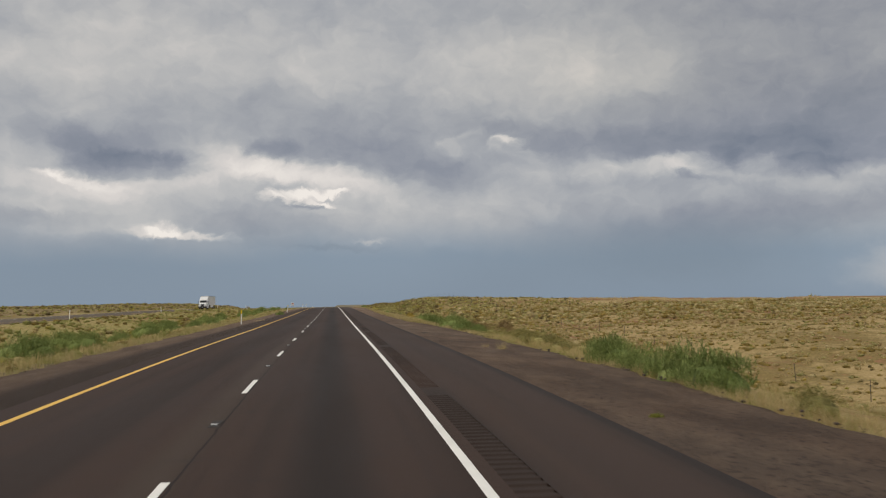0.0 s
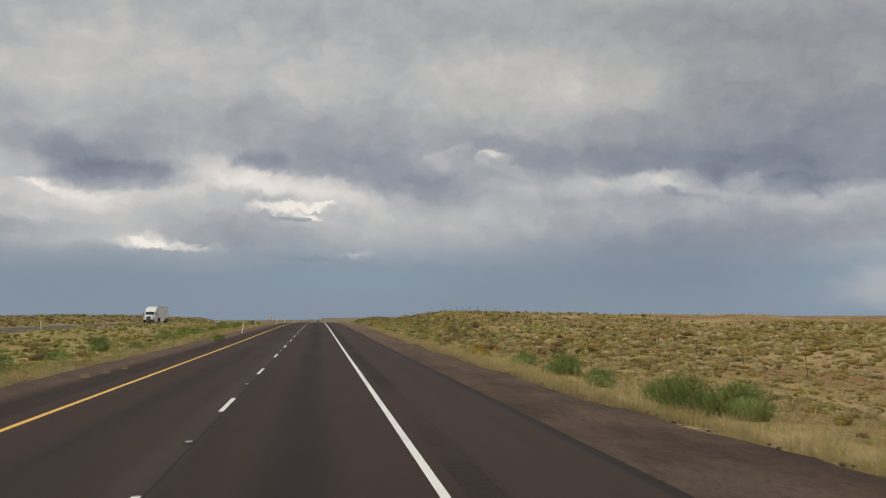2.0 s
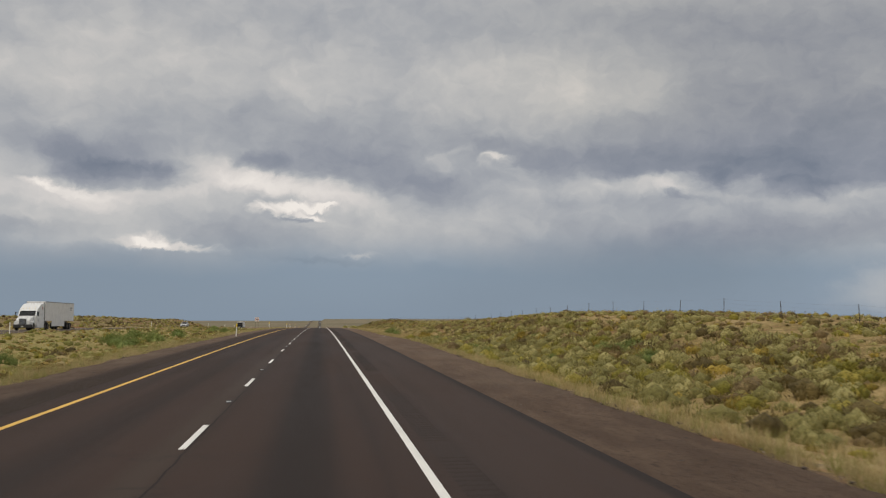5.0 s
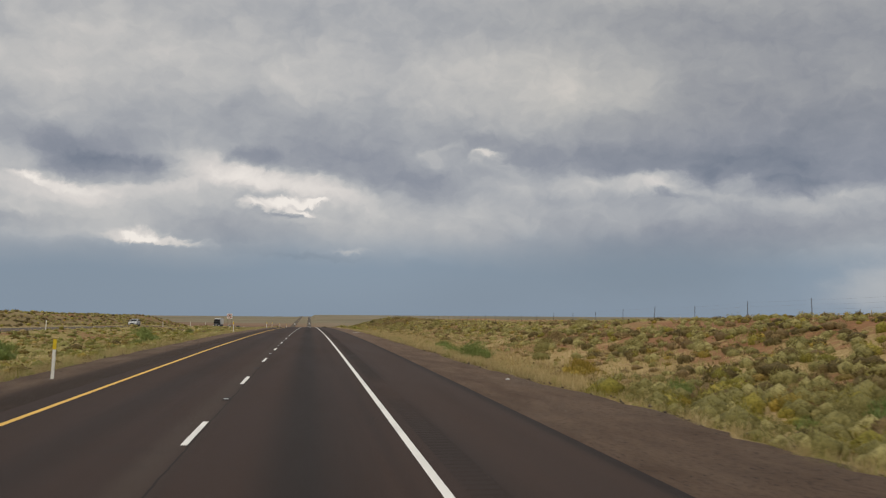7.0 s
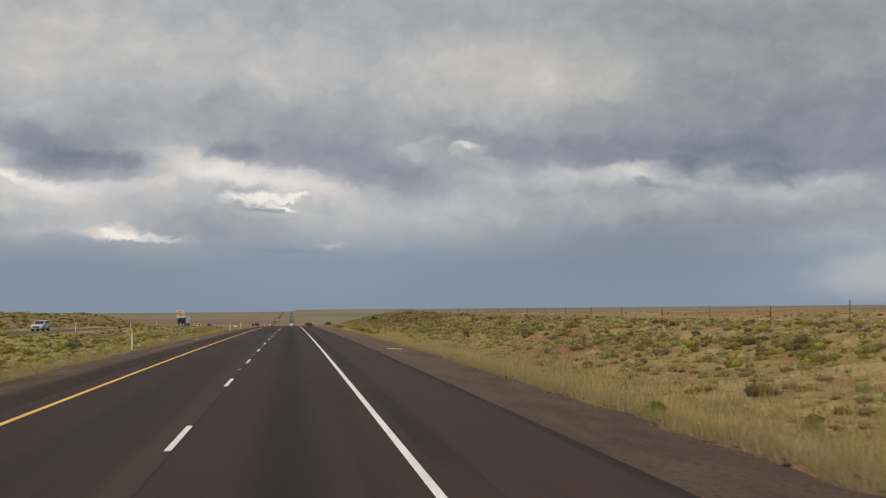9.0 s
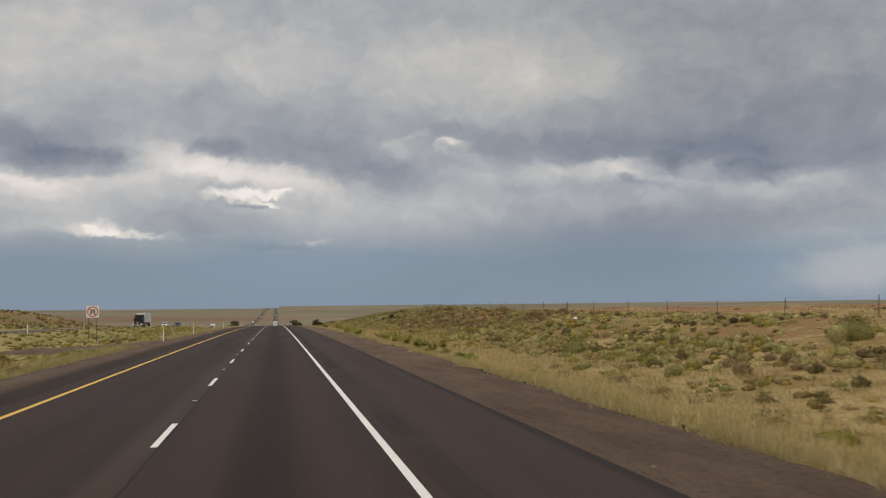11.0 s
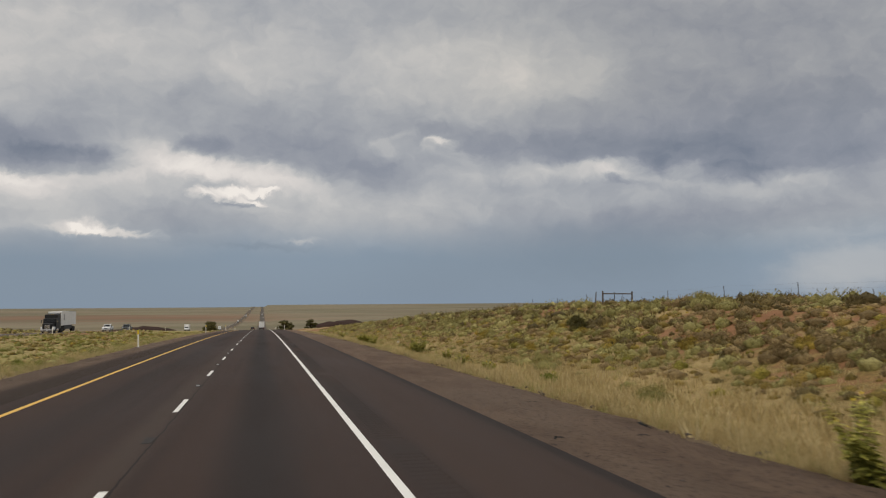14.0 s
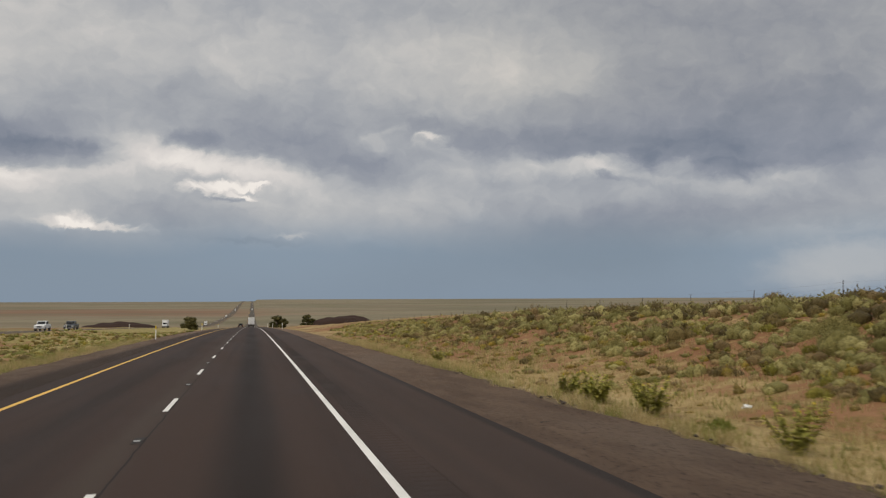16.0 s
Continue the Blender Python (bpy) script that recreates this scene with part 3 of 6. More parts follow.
def box(size, at=(0, 0, 0), bevel=0.0, bm=None, turn=None):
    bm = bm or bmesh.new()
    made = bmesh.ops.create_cube(bm, size=1)["verts"]
    m = Matrix.Translation(at) @ (turn or Matrix()) @ Matrix.Diagonal((*size, 1))
    bmesh.ops.transform(bm, matrix=m, verts=made)
    if bevel:
        edges = list({e for v in made for e in v.link_edges})
        bmesh.ops.bevel(bm, geom=edges, offset=bevel, segments=2, affect="EDGES", profile=0.7)
    return bm


def prism(outline, x0, x1, bevel=0.0, bm=None):
    """A side outline of (y, z) points drawn out from x0 to x1, with rounded edges."""
    bm = bm or bmesh.new()
    a = [bm.verts.new((x0, y, z)) for y, z in outline]
    b = [bm.verts.new((x1, y, z)) for y, z in outline]
    n = len(outline)
    faces = [bm.faces.new(a), bm.faces.new(b[::-1])]
    for k in range(n):
        faces.append(bm.faces.new((a[k], b[k], b[(k + 1) % n], a[(k + 1) % n])))
    bmesh.ops.recalc_face_normals(bm, faces=faces)
    if bevel:
        bmesh.ops.bevel(bm, geom=list({e for f in faces for e in f.edges}), offset=bevel, segments=2, affect="EDGES", profile=0.7)
    return bm


def rod(a, b, r0, r1=None, sides=8, bm=None):
    """A round bar from a to b, tapering from r0 to r1."""
    bm = bm or bmesh.new()
    a, b = Vector(a), Vector(b)
    m = Matrix.Translation((a + b) / 2) @ (b - a).to_track_quat("Z", "Y").to_matrix().to_4x4()
    bmesh.ops.create_cone(bm, cap_ends=True, segments=sides, radius1=r0, radius2=r0 if r1 is None else r1, depth=(b - a).length, matrix=m)
    return bm


def empty(name, label, category, group=""):
    return tagged(new(name), label, category, group)


# ---------------------------------------------------------------- land


def waves(x, y, scale, seed):
    """Smooth uneven value in about -1..1."""
    r = np.random.RandomState(seed)
    out = 0
    for k in range(7):
        a, f, p = r.uniform(0, math.tau), r.uniform(0.6, 1.9) / scale, r.uniform(0, math.tau)
        out = out + np.sin((x * math.cos(a) + y * math.sin(a)) * f * math.tau + p)
    return out / 3.2


def sstep(v, a, b):
    u = np.clip((v - a) / (b - a), 0, 1)
    return u * u * (3 - 2 * u)


# height of the ground along the right-of-way fence, and of the land across the other carriageway
fence_z = smooth_line([(-1600, -16), (-300, -6), (-30, -5.0), (25, -3.9), (57, -2.3), (100, -0.8), (134, 0.5), (155, 1.3), (190, 3.0), (211, 3.3), (228, 3.2),
                       (303, 2.2), (382, 1.9), (472, 1.7), (511, 0.75), (560, -0.8), (640, -3.4), (760, -7.2), (900, -11.8), (1000, -15.0),
                       (1300, -22), (1700, -26), (2190, -27), (3000, -20), (4000, -10), (4900, -2), (5200, -2)])
left_z = smooth_line([(-1600, -12), (-300, -2), (0, 1.0), (150, 1.6), (240, 2.0), (300, 2.6), (350, 2.8), (420, 2.8), (480, 2.4), (520, 1.8), (560, 2.0), (600, -1.0), (640, -3.8), (833, -10),
                      (1000, -15.4), (1300, -22.8), (1700, -27), (2190, -28), (3000, -22), (4000, -17), (4900, -12), (5200, -12)])
EDGE_R, GRAVEL_R, EDGE_L, GRAVEL_L = 6.55, 9.0, -4.40, -8.0
OPP_R, OPP_L = -31.5, -43.0


def ground_z(x, y):
    x, y = np.broadcast_arrays(np.asarray(x, float), np.asarray(y, float))
    zr, zf, zl = road_z(y), fence_z(y), left_z(y)
    plain_r = np.where(y < 600, 1.5, 0) + np.where(y >= 600, 1.5 - 1.5 * sstep(y, 600, 1100), 0) + np.where(y > 600, (zf + 1) * sstep(y, 600, 1100), 0)
    rough = sstep(np.abs(x - 0.5), 10, 22) * (0.16 * waves(x, y, 9, 3) + 0.28 * waves(x, y, 34, 4)) * (1 - 0.7 * sstep(np.abs(x - 31), 9, 0.5) * (x > 0))
    # towards the road's right
    r = np.where(x < EDGE_R, zr - 0.07, zr - 0.07 - 0.12 * np.clip((x - EDGE_R) / (GRAVEL_R - EDGE_R), 0, 1))
    r = np.where(x > GRAVEL_R, r - 0.40 * sstep(x, GRAVEL_R, 13.5), r)
    r = np.where(x > 12, r + (zf - r) * sstep(x, 12, 29), r)
    r = np.where(x > 31, zf + (plain_r - zf) * (1 - np.exp(-np.clip(x - 31, 0, 1e4) / 75)), r)
    # towards the median, the other carriageway and the rise behind it
    l = np.where(x > EDGE_L, zr - 0.07, zr - 0.07 - 0.14 * np.clip((EDGE_L - x) / (EDGE_L - GRAVEL_L), 0, 1))
    l = np.where(x < GRAVEL_L, l - 0.55 * sstep(-x, -GRAVEL_L, 15) + 0.75 * sstep(-x, 22, 30.5), l)
    l = np.where(x < OPP_L, l + (zl - l) * sstep(-x, 45, 66), l)
    l = np.where(x < -66, zl + (np.where(y < 560, 1.2, np.where(y > 700, zl, 1.2 + (zl - 1.2) * sstep(y, 560, 700))) - zl) * sstep(-x, 90, 260), l)
    z = np.where(x > 0.5, r, l)
    on_opp = (x < OPP_R + 2.0) & (x > OPP_L - 2.0)
    z = z + np.where(on_opp, 0, rough)
    # the skyline all round lies level with the eye
    far = sstep(np.abs(x), 500, 3600)
    return z * (1 - far) + far * (np.where(x > 0, 5.0, -9.0) + 1.5 * waves(x, y, 1500, 8))


def spans(*runs):
    out = []
    for a, b, step in runs:
        out += list(np.arange(a, b, step))
    return np.array(out)


def grid_mesh(name, xs, ys, zf, material, smooth=True):
    xx, yy = np.meshgrid(xs, ys)
    zz = zf(xx, yy)
    verts = np.stack([xx.ravel(), yy.ravel(), zz.ravel()], 1)
    nx = len(xs)
    i, j = np.meshgrid(np.arange(nx - 1), np.arange(len(ys) - 1))
    k = (j * nx + i).ravel()
    faces = np.stack([k, k + 1, k + 1 + nx, k + nx], 1)
    tris = np.concatenate([faces[:, [0, 1, 2]], faces[:, [0, 2, 3]]])
    me = tri_mesh(name, verts, tris, material)
    if smooth:
        me.polygons.foreach_set("use_smooth", np.ones(len(me.polygons), bool))
    return me


ROAD_YS = np.concatenate([spans((-600, -60, 20), (-60, 700, 4), (700, 1300, 20)), spans((1300, 4960, 60))])
gx = np.concatenate([-np.geomspace(4600, 420, 14), spans((-400, -130, 18), (-130, -66, 5), (-66, -43.2, 1.6)), [-43.0, -37, -31.5],
                     spans((-30, -9, 1.5)), [-8.0, -6.2, -4.40, 0.5, 6.55, 7.8, 9.0], spans((10, 46, 1.2), (46, 130, 5), (130, 420, 20)), np.geomspace(430, 4600, 14)])
gy = np.concatenate([spans((-1500, -80, 60), (-80, 660, 3), (660, 1300, 15)), spans((1300, 4961, 60))])
tagged(new("ground", grid_mesh("ground", gx, gy, ground_z, M_GROUND)), "dry straw-coloured range land with rust-red soil", "ground", kind="structure")


def ribbon(name, x0, x1, lift, material, ys=ROAD_YS, parent=None, steps=2):
    """A strip of paving that follows the road's height."""
    xs = np.linspace(x0, x1, steps)
    ob = new(name, grid_mesh(name, xs, ys, lambda a, b: road_z(b) + lift, material))
    if parent:
        ob.parent = parent
    return ob


RUM0, RUM1 = 3.90, 4.36
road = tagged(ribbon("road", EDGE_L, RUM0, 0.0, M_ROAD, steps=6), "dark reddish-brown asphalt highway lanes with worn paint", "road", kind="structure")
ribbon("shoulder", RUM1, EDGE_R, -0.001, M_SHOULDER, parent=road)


def rumble_strip():
    """Milled grooves in the shoulder, beside the white edge line, in runs with short gaps."""
    verts, faces = [], []
    y = -40.0
    groove, pitch = 0.19, 0.305
    while y < 660:
        cut = (y % 18.3) < 16.8
        deep = -0.022 if y < 45 else -0.006
        for yy, dz in ((y, 0.0), (y + 0.03, deep if cut else 0), (y + groove - 0.03, deep if cut else 0), (y + groove, 0.0)):
            z = float(road_z(yy)) + dz
            verts += [(RUM0, yy, z), (RUM1, yy, z)]
        y += pitch
    n = len(verts) // 2
    faces = [(2 * k, 2 * k + 1, 2 * k + 3, 2 * k + 2) for k in range(n - 1)]
    return mesh_from("rumble_strip", verts, faces, M_SHOULDER)


rumble = new("rumble_strip", rumble_strip())
rumble.parent = road
ribbon("shoulder_beyond", RUM0, RUM1, 0.0, M_SHOULDER, ys=ROAD_YS[ROAD_YS >= 660], parent=road)
ribbon("shoulder_behind", RUM0, RUM1, 0.0, M_SHOULDER, ys=ROAD_YS[ROAD_YS <= -40], parent=road)
tagged(ribbon("white_edge_line", 3.565, 3.695, 0.005, M_WHITE_LINE, parent=road), "solid white edge line, slightly worn")
tagged(ribbon("yellow_edge_line", -3.78, -3.63, 0.005, M_YELLOW_LINE, parent=road), "solid yellow edge line")
opposite = tagged(new("road_opposite", grid_mesh("road_opposite", np.array([OPP_L, -37, OPP_R]), ROAD_YS, lambda a, b: road_z(b) + 0.025, M_OLD_ROAD)),
                  "far carriageway of brown asphalt beyond the median", "road", kind="structure")
for name, x, mat in (("white_edge_line", -41.0, M_WHITE_LINE), ("yellow_edge_line", -33.6, M_YELLOW_LINE)):
    o = new(name, grid_mesh(name, np.array([x - 0.07, x + 0.07]), ROAD_YS, lambda a, b: road_z(b) + 0.036, mat))
    o.parent = opposite


def gravel_edge(y):
    """How far the gravel reaches from the road's joint, along the drive."""
    return np.interp(y, [-60, 50, 66, 110, 180, 200, 216, 228, 265, 330, 360, 400, 480, 560],
                     [10.7, 10.4, 9.3, 9.2, 9.9, 10.4, 10.4, 9.5, 9.3, 9.6, 10.0, 9.9, 9.8, 9.3])


def gravel_strip(name, x_in, x_out, sign, label):
    """Cinder gravel beside the paving, ragged where the grass begins."""
    ys = spans((-60, 700, 0.8))
    us = np.linspace(0, 1, 8)
    uu, yy = np.meshgrid(us, ys)
    reach = gravel_edge(yy) if sign > 0 else x_out
    ragged = reach + sign * (0.16 * waves(yy * 0, yy, 9, 21 + sign) + 0.14 * waves(yy * 0, yy, 2.3, 25 + sign))
    xx = x_in + (ragged - x_in) * uu
    zz = road_z(yy) - 0.020 - 0.10 * uu**1.3 + 0.014 * waves(xx * 6, yy, 3.1, 7) * uu - 0.10 * sstep(uu, 0.86, 1)
    nx = len(us)
    i, j = np.meshgrid(np.arange(nx - 1), np.arange(len(ys) - 1))
    k = (j * nx + i).ravel()
    q = np.stack([k, k + 1, k + 1 + nx, k + nx], 1)
    me = tri_mesh(name, np.stack([xx.ravel(), yy.ravel(), zz.ravel()], 1), np.concatenate([q[:, [0, 1, 2]], q[:, [0, 2, 3]]]), M_GRAVEL)
    return tagged(new(name, me), label, "gravel shoulder", kind="structure")


gravel_strip("gravel_shoulder_1", EDGE_R, GRAVEL_R, 1, "grey-brown cinder gravel strip along the asphalt edge")
gravel_strip("gravel_shoulder_2", EDGE_L, GRAVEL_L, -1, "grey-brown cinder gravel strip along the median")
# the crossover for service vehicles through the median
xx = np.linspace(-32, -7.6, 20)
tagged(new("crossover", grid_mesh("crossover", xx, np.linspace(382, 399, 14), lambda a, b: ground_z(a, b) + 0.10 - 0.16 * sstep(np.abs(b - 390.5), 5.6 + 1.6 * sstep(a, -12, -8), 6.6 + 1.6 * sstep(a, -12, -8)), M_GRAVEL)),
       "grey gravel crossover through the grassy median", "crossover", kind="structure")
# lane dashes
dash_verts = [(-0.055, 0, 0.006), (0.055, 0, 0.006), (0.055, 3.05, 0.006), (-0.055, 3.05, 0.006), (-0.055, 0, 0), (0.055, 0, 0), (0.055, 3.05, 0), (-0.055, 3.05, 0)]
dash_mesh = mesh_from("lane_dash", dash_verts, [(0, 1, 2, 3), (4, 5, 1, 0), (5, 6, 2, 1), (6, 7, 3, 2), (7, 4, 0, 3)], M_WHITE_LINE)
for k in range(-4, 95):
    y = 12.19 * k
    z0, z1 = float(road_z(y)), float(road_z(y + 3.05))
    d = new("lane_dash", dash_mesh)
    d.parent = road
    d.matrix_basis = pose(0, y, z0 + 0.001, math.degrees(math.atan2(z1 - z0, 3.05)))

# ---------------------------------------------------------------- roadside furniture


def z_at(x, y):
    return float(ground_z(x, y))


def delineator(x, y, lean=0.0, yellow=True, far=False):
    """A flexible marker post with a reflective head."""
    label = ("slender white marker post with a yellow head beside the median gravel" if yellow else "slender white marker post beside the other carriageway")
    p = empty("marker_post", label, "marker post", "marker posts along the highway")
    part("post", box((0.10, 0.03, 1.30), (0, 0, 0.65), 0.008), M_POST, p)
    if yellow:
        part("reflector", box((0.108, 0.038, 0.34), (0, 0, 1.15), 0.006), M_YELLOW, p, "yellow reflective sleeve")
    else:
        part("reflector", box((0.092, 0.036, 0.12), (0, 0, 1.22), 0.006), M_LAMP, p, "pale reflector")
    part("foot", box((0.22, 0.16, 0.05), (0, 0, 0.01), 0.012), M_TRIM if far else M_GREY_BAR, p)
    base = float(road_z(y)) - 0.10 if x > -9 and x < 9 else z_at(x, y)
    p.matrix_basis = pose(x, y, base, 0, lean, random.uniform(-8, 8))
    return p


for x, y, lean in ((-6.3, 61.7, 0), (-6.2, 140, 8), (-6.2, 222.5, 2), (-7.9, 311, 0), (-7.45, 392, 1), (-7.35, 418.6, 0), (-7.3, 476, -1), (-7.2, 556, 0), (-7.2, 636, 1), (-7.2, 716, 0)):
    delineator(x, y, lean)
for y in (91, 148, 228, 305, 391, 436, 470, 550, 630, 710):
    delineator(-29.6, y, random.uniform(-2, 2), False)
for y in (640, 720, 800):
    delineator(7.6, y, 0, False)


def road_reflector(y, kind):
    """A reflector sunk in a milled slot on the lane joint; some slots have lost theirs."""
    r = empty("road_reflector" if kind else "road_slot", "small white reflector sunk in a dark slot between the lane dashes" if kind else
              "empty dark milled slot between the lane dashes", "road reflector", "road reflectors")
    part("slot", box((0.17, 0.8, 0.004), (0, 0, 0.0), 0.001), M_SLOT, r, "dark milled slot")
    if kind:
        part("casting", box((0.13, 0.11, 0.02), (0, -0.1, 0.012), 0.006), M_STEEL, r)
        part("lens", box((0.11, 0.03, 0.018), (0, -0.155, 0.016), 0.004), M_LAMP, r, "white lens")
    z0, z1 = float(road_z(y - 0.5)), float(road_z(y + 0.5))
    r.matrix_basis = pose(-0.02, y, (z0 + z1) / 2 + 0.004, math.degrees(math.atan2(z1 - z0, 1)))


for k in range(-3, 46):
    road_reflector(12.19 * k + 7.62, k % 4 != 2)

# a painted white bar across the gravel
bar = box((0.95, 0.35, 0.008), (0, 0, 0), 0.002)
tagged(part("painted_bar", bar, M_WHITE_LINE), "short white painted bar across the shoulder gravel", "road marking").matrix_basis = pose(8.0, 306.5, float(road_z(306.5)) - 0.035, 0, 2.5, -10)


def no_u_turn_sign(x, y):
    s = empty("road_sign", "square white no-U-turn sign with a red ring in the median", "road sign")
    for dx in (-0.42, 0.42):
        part("post", box((0.06, 0.05, 4.3), (dx, 0.05, 0.95), 0.006), M_STEEL, s, "thin steel post")
    panel = part("panel", box((1.30, 0.012, 1.30), (0, 0, 2.6), 0.004), M_SIGN, s, "white square panel")
    # the ring, the bent arrow and the slash
    bm = bmesh.new()
    n = 40
    rings = [[bm.verts.new((math.sin(a * math.tau / n) * r, -0.011, 2.6 + math.cos(a * math.tau / n) * r)) for a in range(n)] for r in (0.46, 0.56)]
    for a in range(n):
        bm.faces.new((rings[0][a], rings[0][(a + 1) % n], rings[1][(a + 1) % n], rings[1][a]))
    box((0.09, 0.004, 1.0), (0, -0.014, 2.6), 0, bm, Matrix.Rotation(radians(-45), 4, "Y"))
    part("ring", bm, M_SIGN_RED, panel, "red ring and slash")
    bm = box((0.11, 0.003, 0.48), (0.17, -0.009, 2.50))
    box((0.11, 0.003, 0.22), (-0.17, -0.009, 2.60), 0, bm)
    box((0.45, 0.003, 0.11), (0, -0.009, 2.78), 0, bm)
    t = [bm.verts.new(p) for p in ((-0.33, -0.009, 2.50), (-0.01, -0.009, 2.50), (-0.17, -0.009, 2.30))]
    bm.faces.new(t)
    part("arrow", bm, M_SIGN_BLACK, panel, "black U-turn arrow")
    s.matrix_basis = pose(x, y, z_at(x, y) + 0.8, 0, 0, 4)


no_u_turn_sign(-17.5, 414.5)


def range_fence():
    """Wire fence on steel posts along the right of way, with a timber brace."""
    f = empty("wire_fence", "old wire fence on thin rusty steel posts", "fence")
    me = bpy.data.meshes.new("post")
    bm = box((0.042, 0.012, 1.46), (0, 0, 0.50))
    box((0.012, 0.042, 1.46), (0, 0, 0.50), 0, bm)
    bm.to_mesh(me)
    bm.free()
    me.materials.append(M_STEEL)
    wood = bpy.data.meshes.new("post")
    bm = rod((0, 0, -0.3), (0, 0, 1.25), 0.05, 0.045, 8)
    bm.to_mesh(wood)
    bm.free()
    wood.materials.append(M_WOOD)
    spots = []
    y = 25.4 - 8 * 6
    while y < 760:
        x = 31.2 + 0.25 * math.sin(y * 0.05)
        k = len(spots)
        timber = k % 48 == 5
        o = new("post", wood if timber else me)
        o.parent = f
        tall = 1.0 + random.uniform(-0.08, 0.06)
        o.matrix_basis = pose(x, y, z_at(x, y), random.uniform(-3, 3), random.uniform(-5, 5), random.uniform(-20, 20)) @ Matrix.Diagonal((1, 1, tall, 1))
        spots.append((x, y, z_at(x, y)))
        y += 8.0 + random.uniform(-0.35, 0.35) + (0.1 if y > 200 else 0)
    for level in (0.35, 0.62, 0.89, 1.16):
        verts, faces = [], []
        for k, (x, y, z) in enumerate(spots):
            for m in range(4):
                if k == len(spots) - 1 and m:
                    break
                nx, ny, nz = spots[min(k + 1, len(spots) - 1)]
                u = m / 4
                sag = -0.05 * 4 * u * (1 - u)
                cx, cy, cz = x + (nx - x) * u, y + (ny - y) * u, z + (nz - z) * u + level + sag
                verts += [(cx, cy, cz + 0.0025), (cx + 0.0025, cy, cz - 0.002), (cx - 0.0025, cy, cz - 0.002)]
        for k in range(len(verts) // 3 - 1):
            for e in range(3):
                faces.append((3 * k + e, 3 * k + (e + 1) % 3, 3 * k + 3 + (e + 1) % 3, 3 * k + 3 + e))
        w = new("wire", mesh_from("wire", verts, faces, M_WIRE))
        w.parent = f
    return f


range_fence()


def corner_brace(x, y, width):
    b = empty("fence_brace", "dark weathered timber brace with a rail in the fence", "fence brace")
    for k, dx in enumerate((0, width)):
        part("post", rod((dx, 0, -0.3), (dx + 0.02, 0, 1.34 - 0.05 * k), 0.075, 0.065, 10), M_WOOD, b)
    part("rail", rod((0, 0, 1.12), (width, 0, 1.09), 0.05, 0.045, 8), M_WOOD, b)
    part("stay", rod((-0.75, 0, -0.2), (-0.55, 0.1, 1.25), 0.055, 0.045, 8), M_WOOD, b, "leaning old stay post")
    part("middle_post", box((0.05, 0.05, 1.3), (width * 0.4, 0, 0.6)), M_STEEL, b)
    b.matrix_basis = pose(x, y, z_at(x, y), 0, 0, 12)


corner_brace(29.3, 473.9, 2.9)
old = tagged(part("old_post", rod((0, 0, -0.3), (0.55, 0, 1.15), 0.07, 0.06, 8), M_WOOD), "dark leaning timber post among the sagebrush", "post")
old.matrix_basis = pose(29.5, 156, z_at(29.5, 156))

# ---------------------------------------------------------------- plants


def leaf_cloud(rng, radius, tall, leaves, length, width, clumps, upright=0.4, stems=True):
    """Points and triangles of a bush: leaf diamonds on several lumps, with twigs from the root."""
    c = []
    for k in range(clumps):
        a, e = rng.uniform(0, math.tau), rng.uniform(0.05, 1.0)
        r = radius * math.cos(e * 1.35) * rng.uniform(0.45, 0.85)
        c.append((r * math.cos(a), r * math.sin(a), tall * (0.18 + 0.55 * e * rng.uniform(0.75, 1.1)), rng.uniform(0.55, 1.0)))
    c = np.array(c)
    pick = rng.randint(0, clumps, leaves)
    d = rng.normal(size=(leaves, 3))
    d[:, 2] = np.abs(d[:, 2]) * 0.9 + 0.05
    d /= np.linalg.norm(d, axis=1)[:, None]
    size = c[pick, 3] * radius * 0.46
    p = c[pick, :3] + d * (size * rng.uniform(0.55, 1.12, leaves))[:, None] * np.array([1, 1, 0.55 * tall / radius + 0.25])
    p[:, 2] = np.maximum(p[:, 2], 0.02)
    aim = d * (1 - upright) + np.array([0, 0, upright]) + rng.normal(size=(leaves, 3)) * 0.35
    aim /= np.linalg.norm(aim, axis=1)[:, None]
    side = np.cross(aim, rng.normal(size=(leaves, 3)))
    side /= np.linalg.norm(side, axis=1)[:, None]
    ln, wd = length * rng.uniform(0.6, 1.3, leaves)[:, None], width * rng.uniform(0.7, 1.3, leaves)[:, None]
    v = np.stack([p - aim * ln * 0.5, p + side * wd * 0.5, p + aim * ln * 0.5, p - side * wd * 0.5], 1).reshape(-1, 3)
    k = np.arange(leaves)[:, None] * 4
    t = np.concatenate([k + [0, 1, 2], k + [0, 2, 3]])
    if stems:
        sv, st = [], []
        for cx, cy, cz, s in c:
            n = len(sv)
            sv += [(-0.012, 0, 0), (0.012, 0, 0), (cx, cy, cz * 1.05)]
            st.append((n, n + 1, n + 2))
        t = np.concatenate([t, np.array(st) + len(v)])
        v = np.concatenate([v, np.array(sv)])
    return v, t


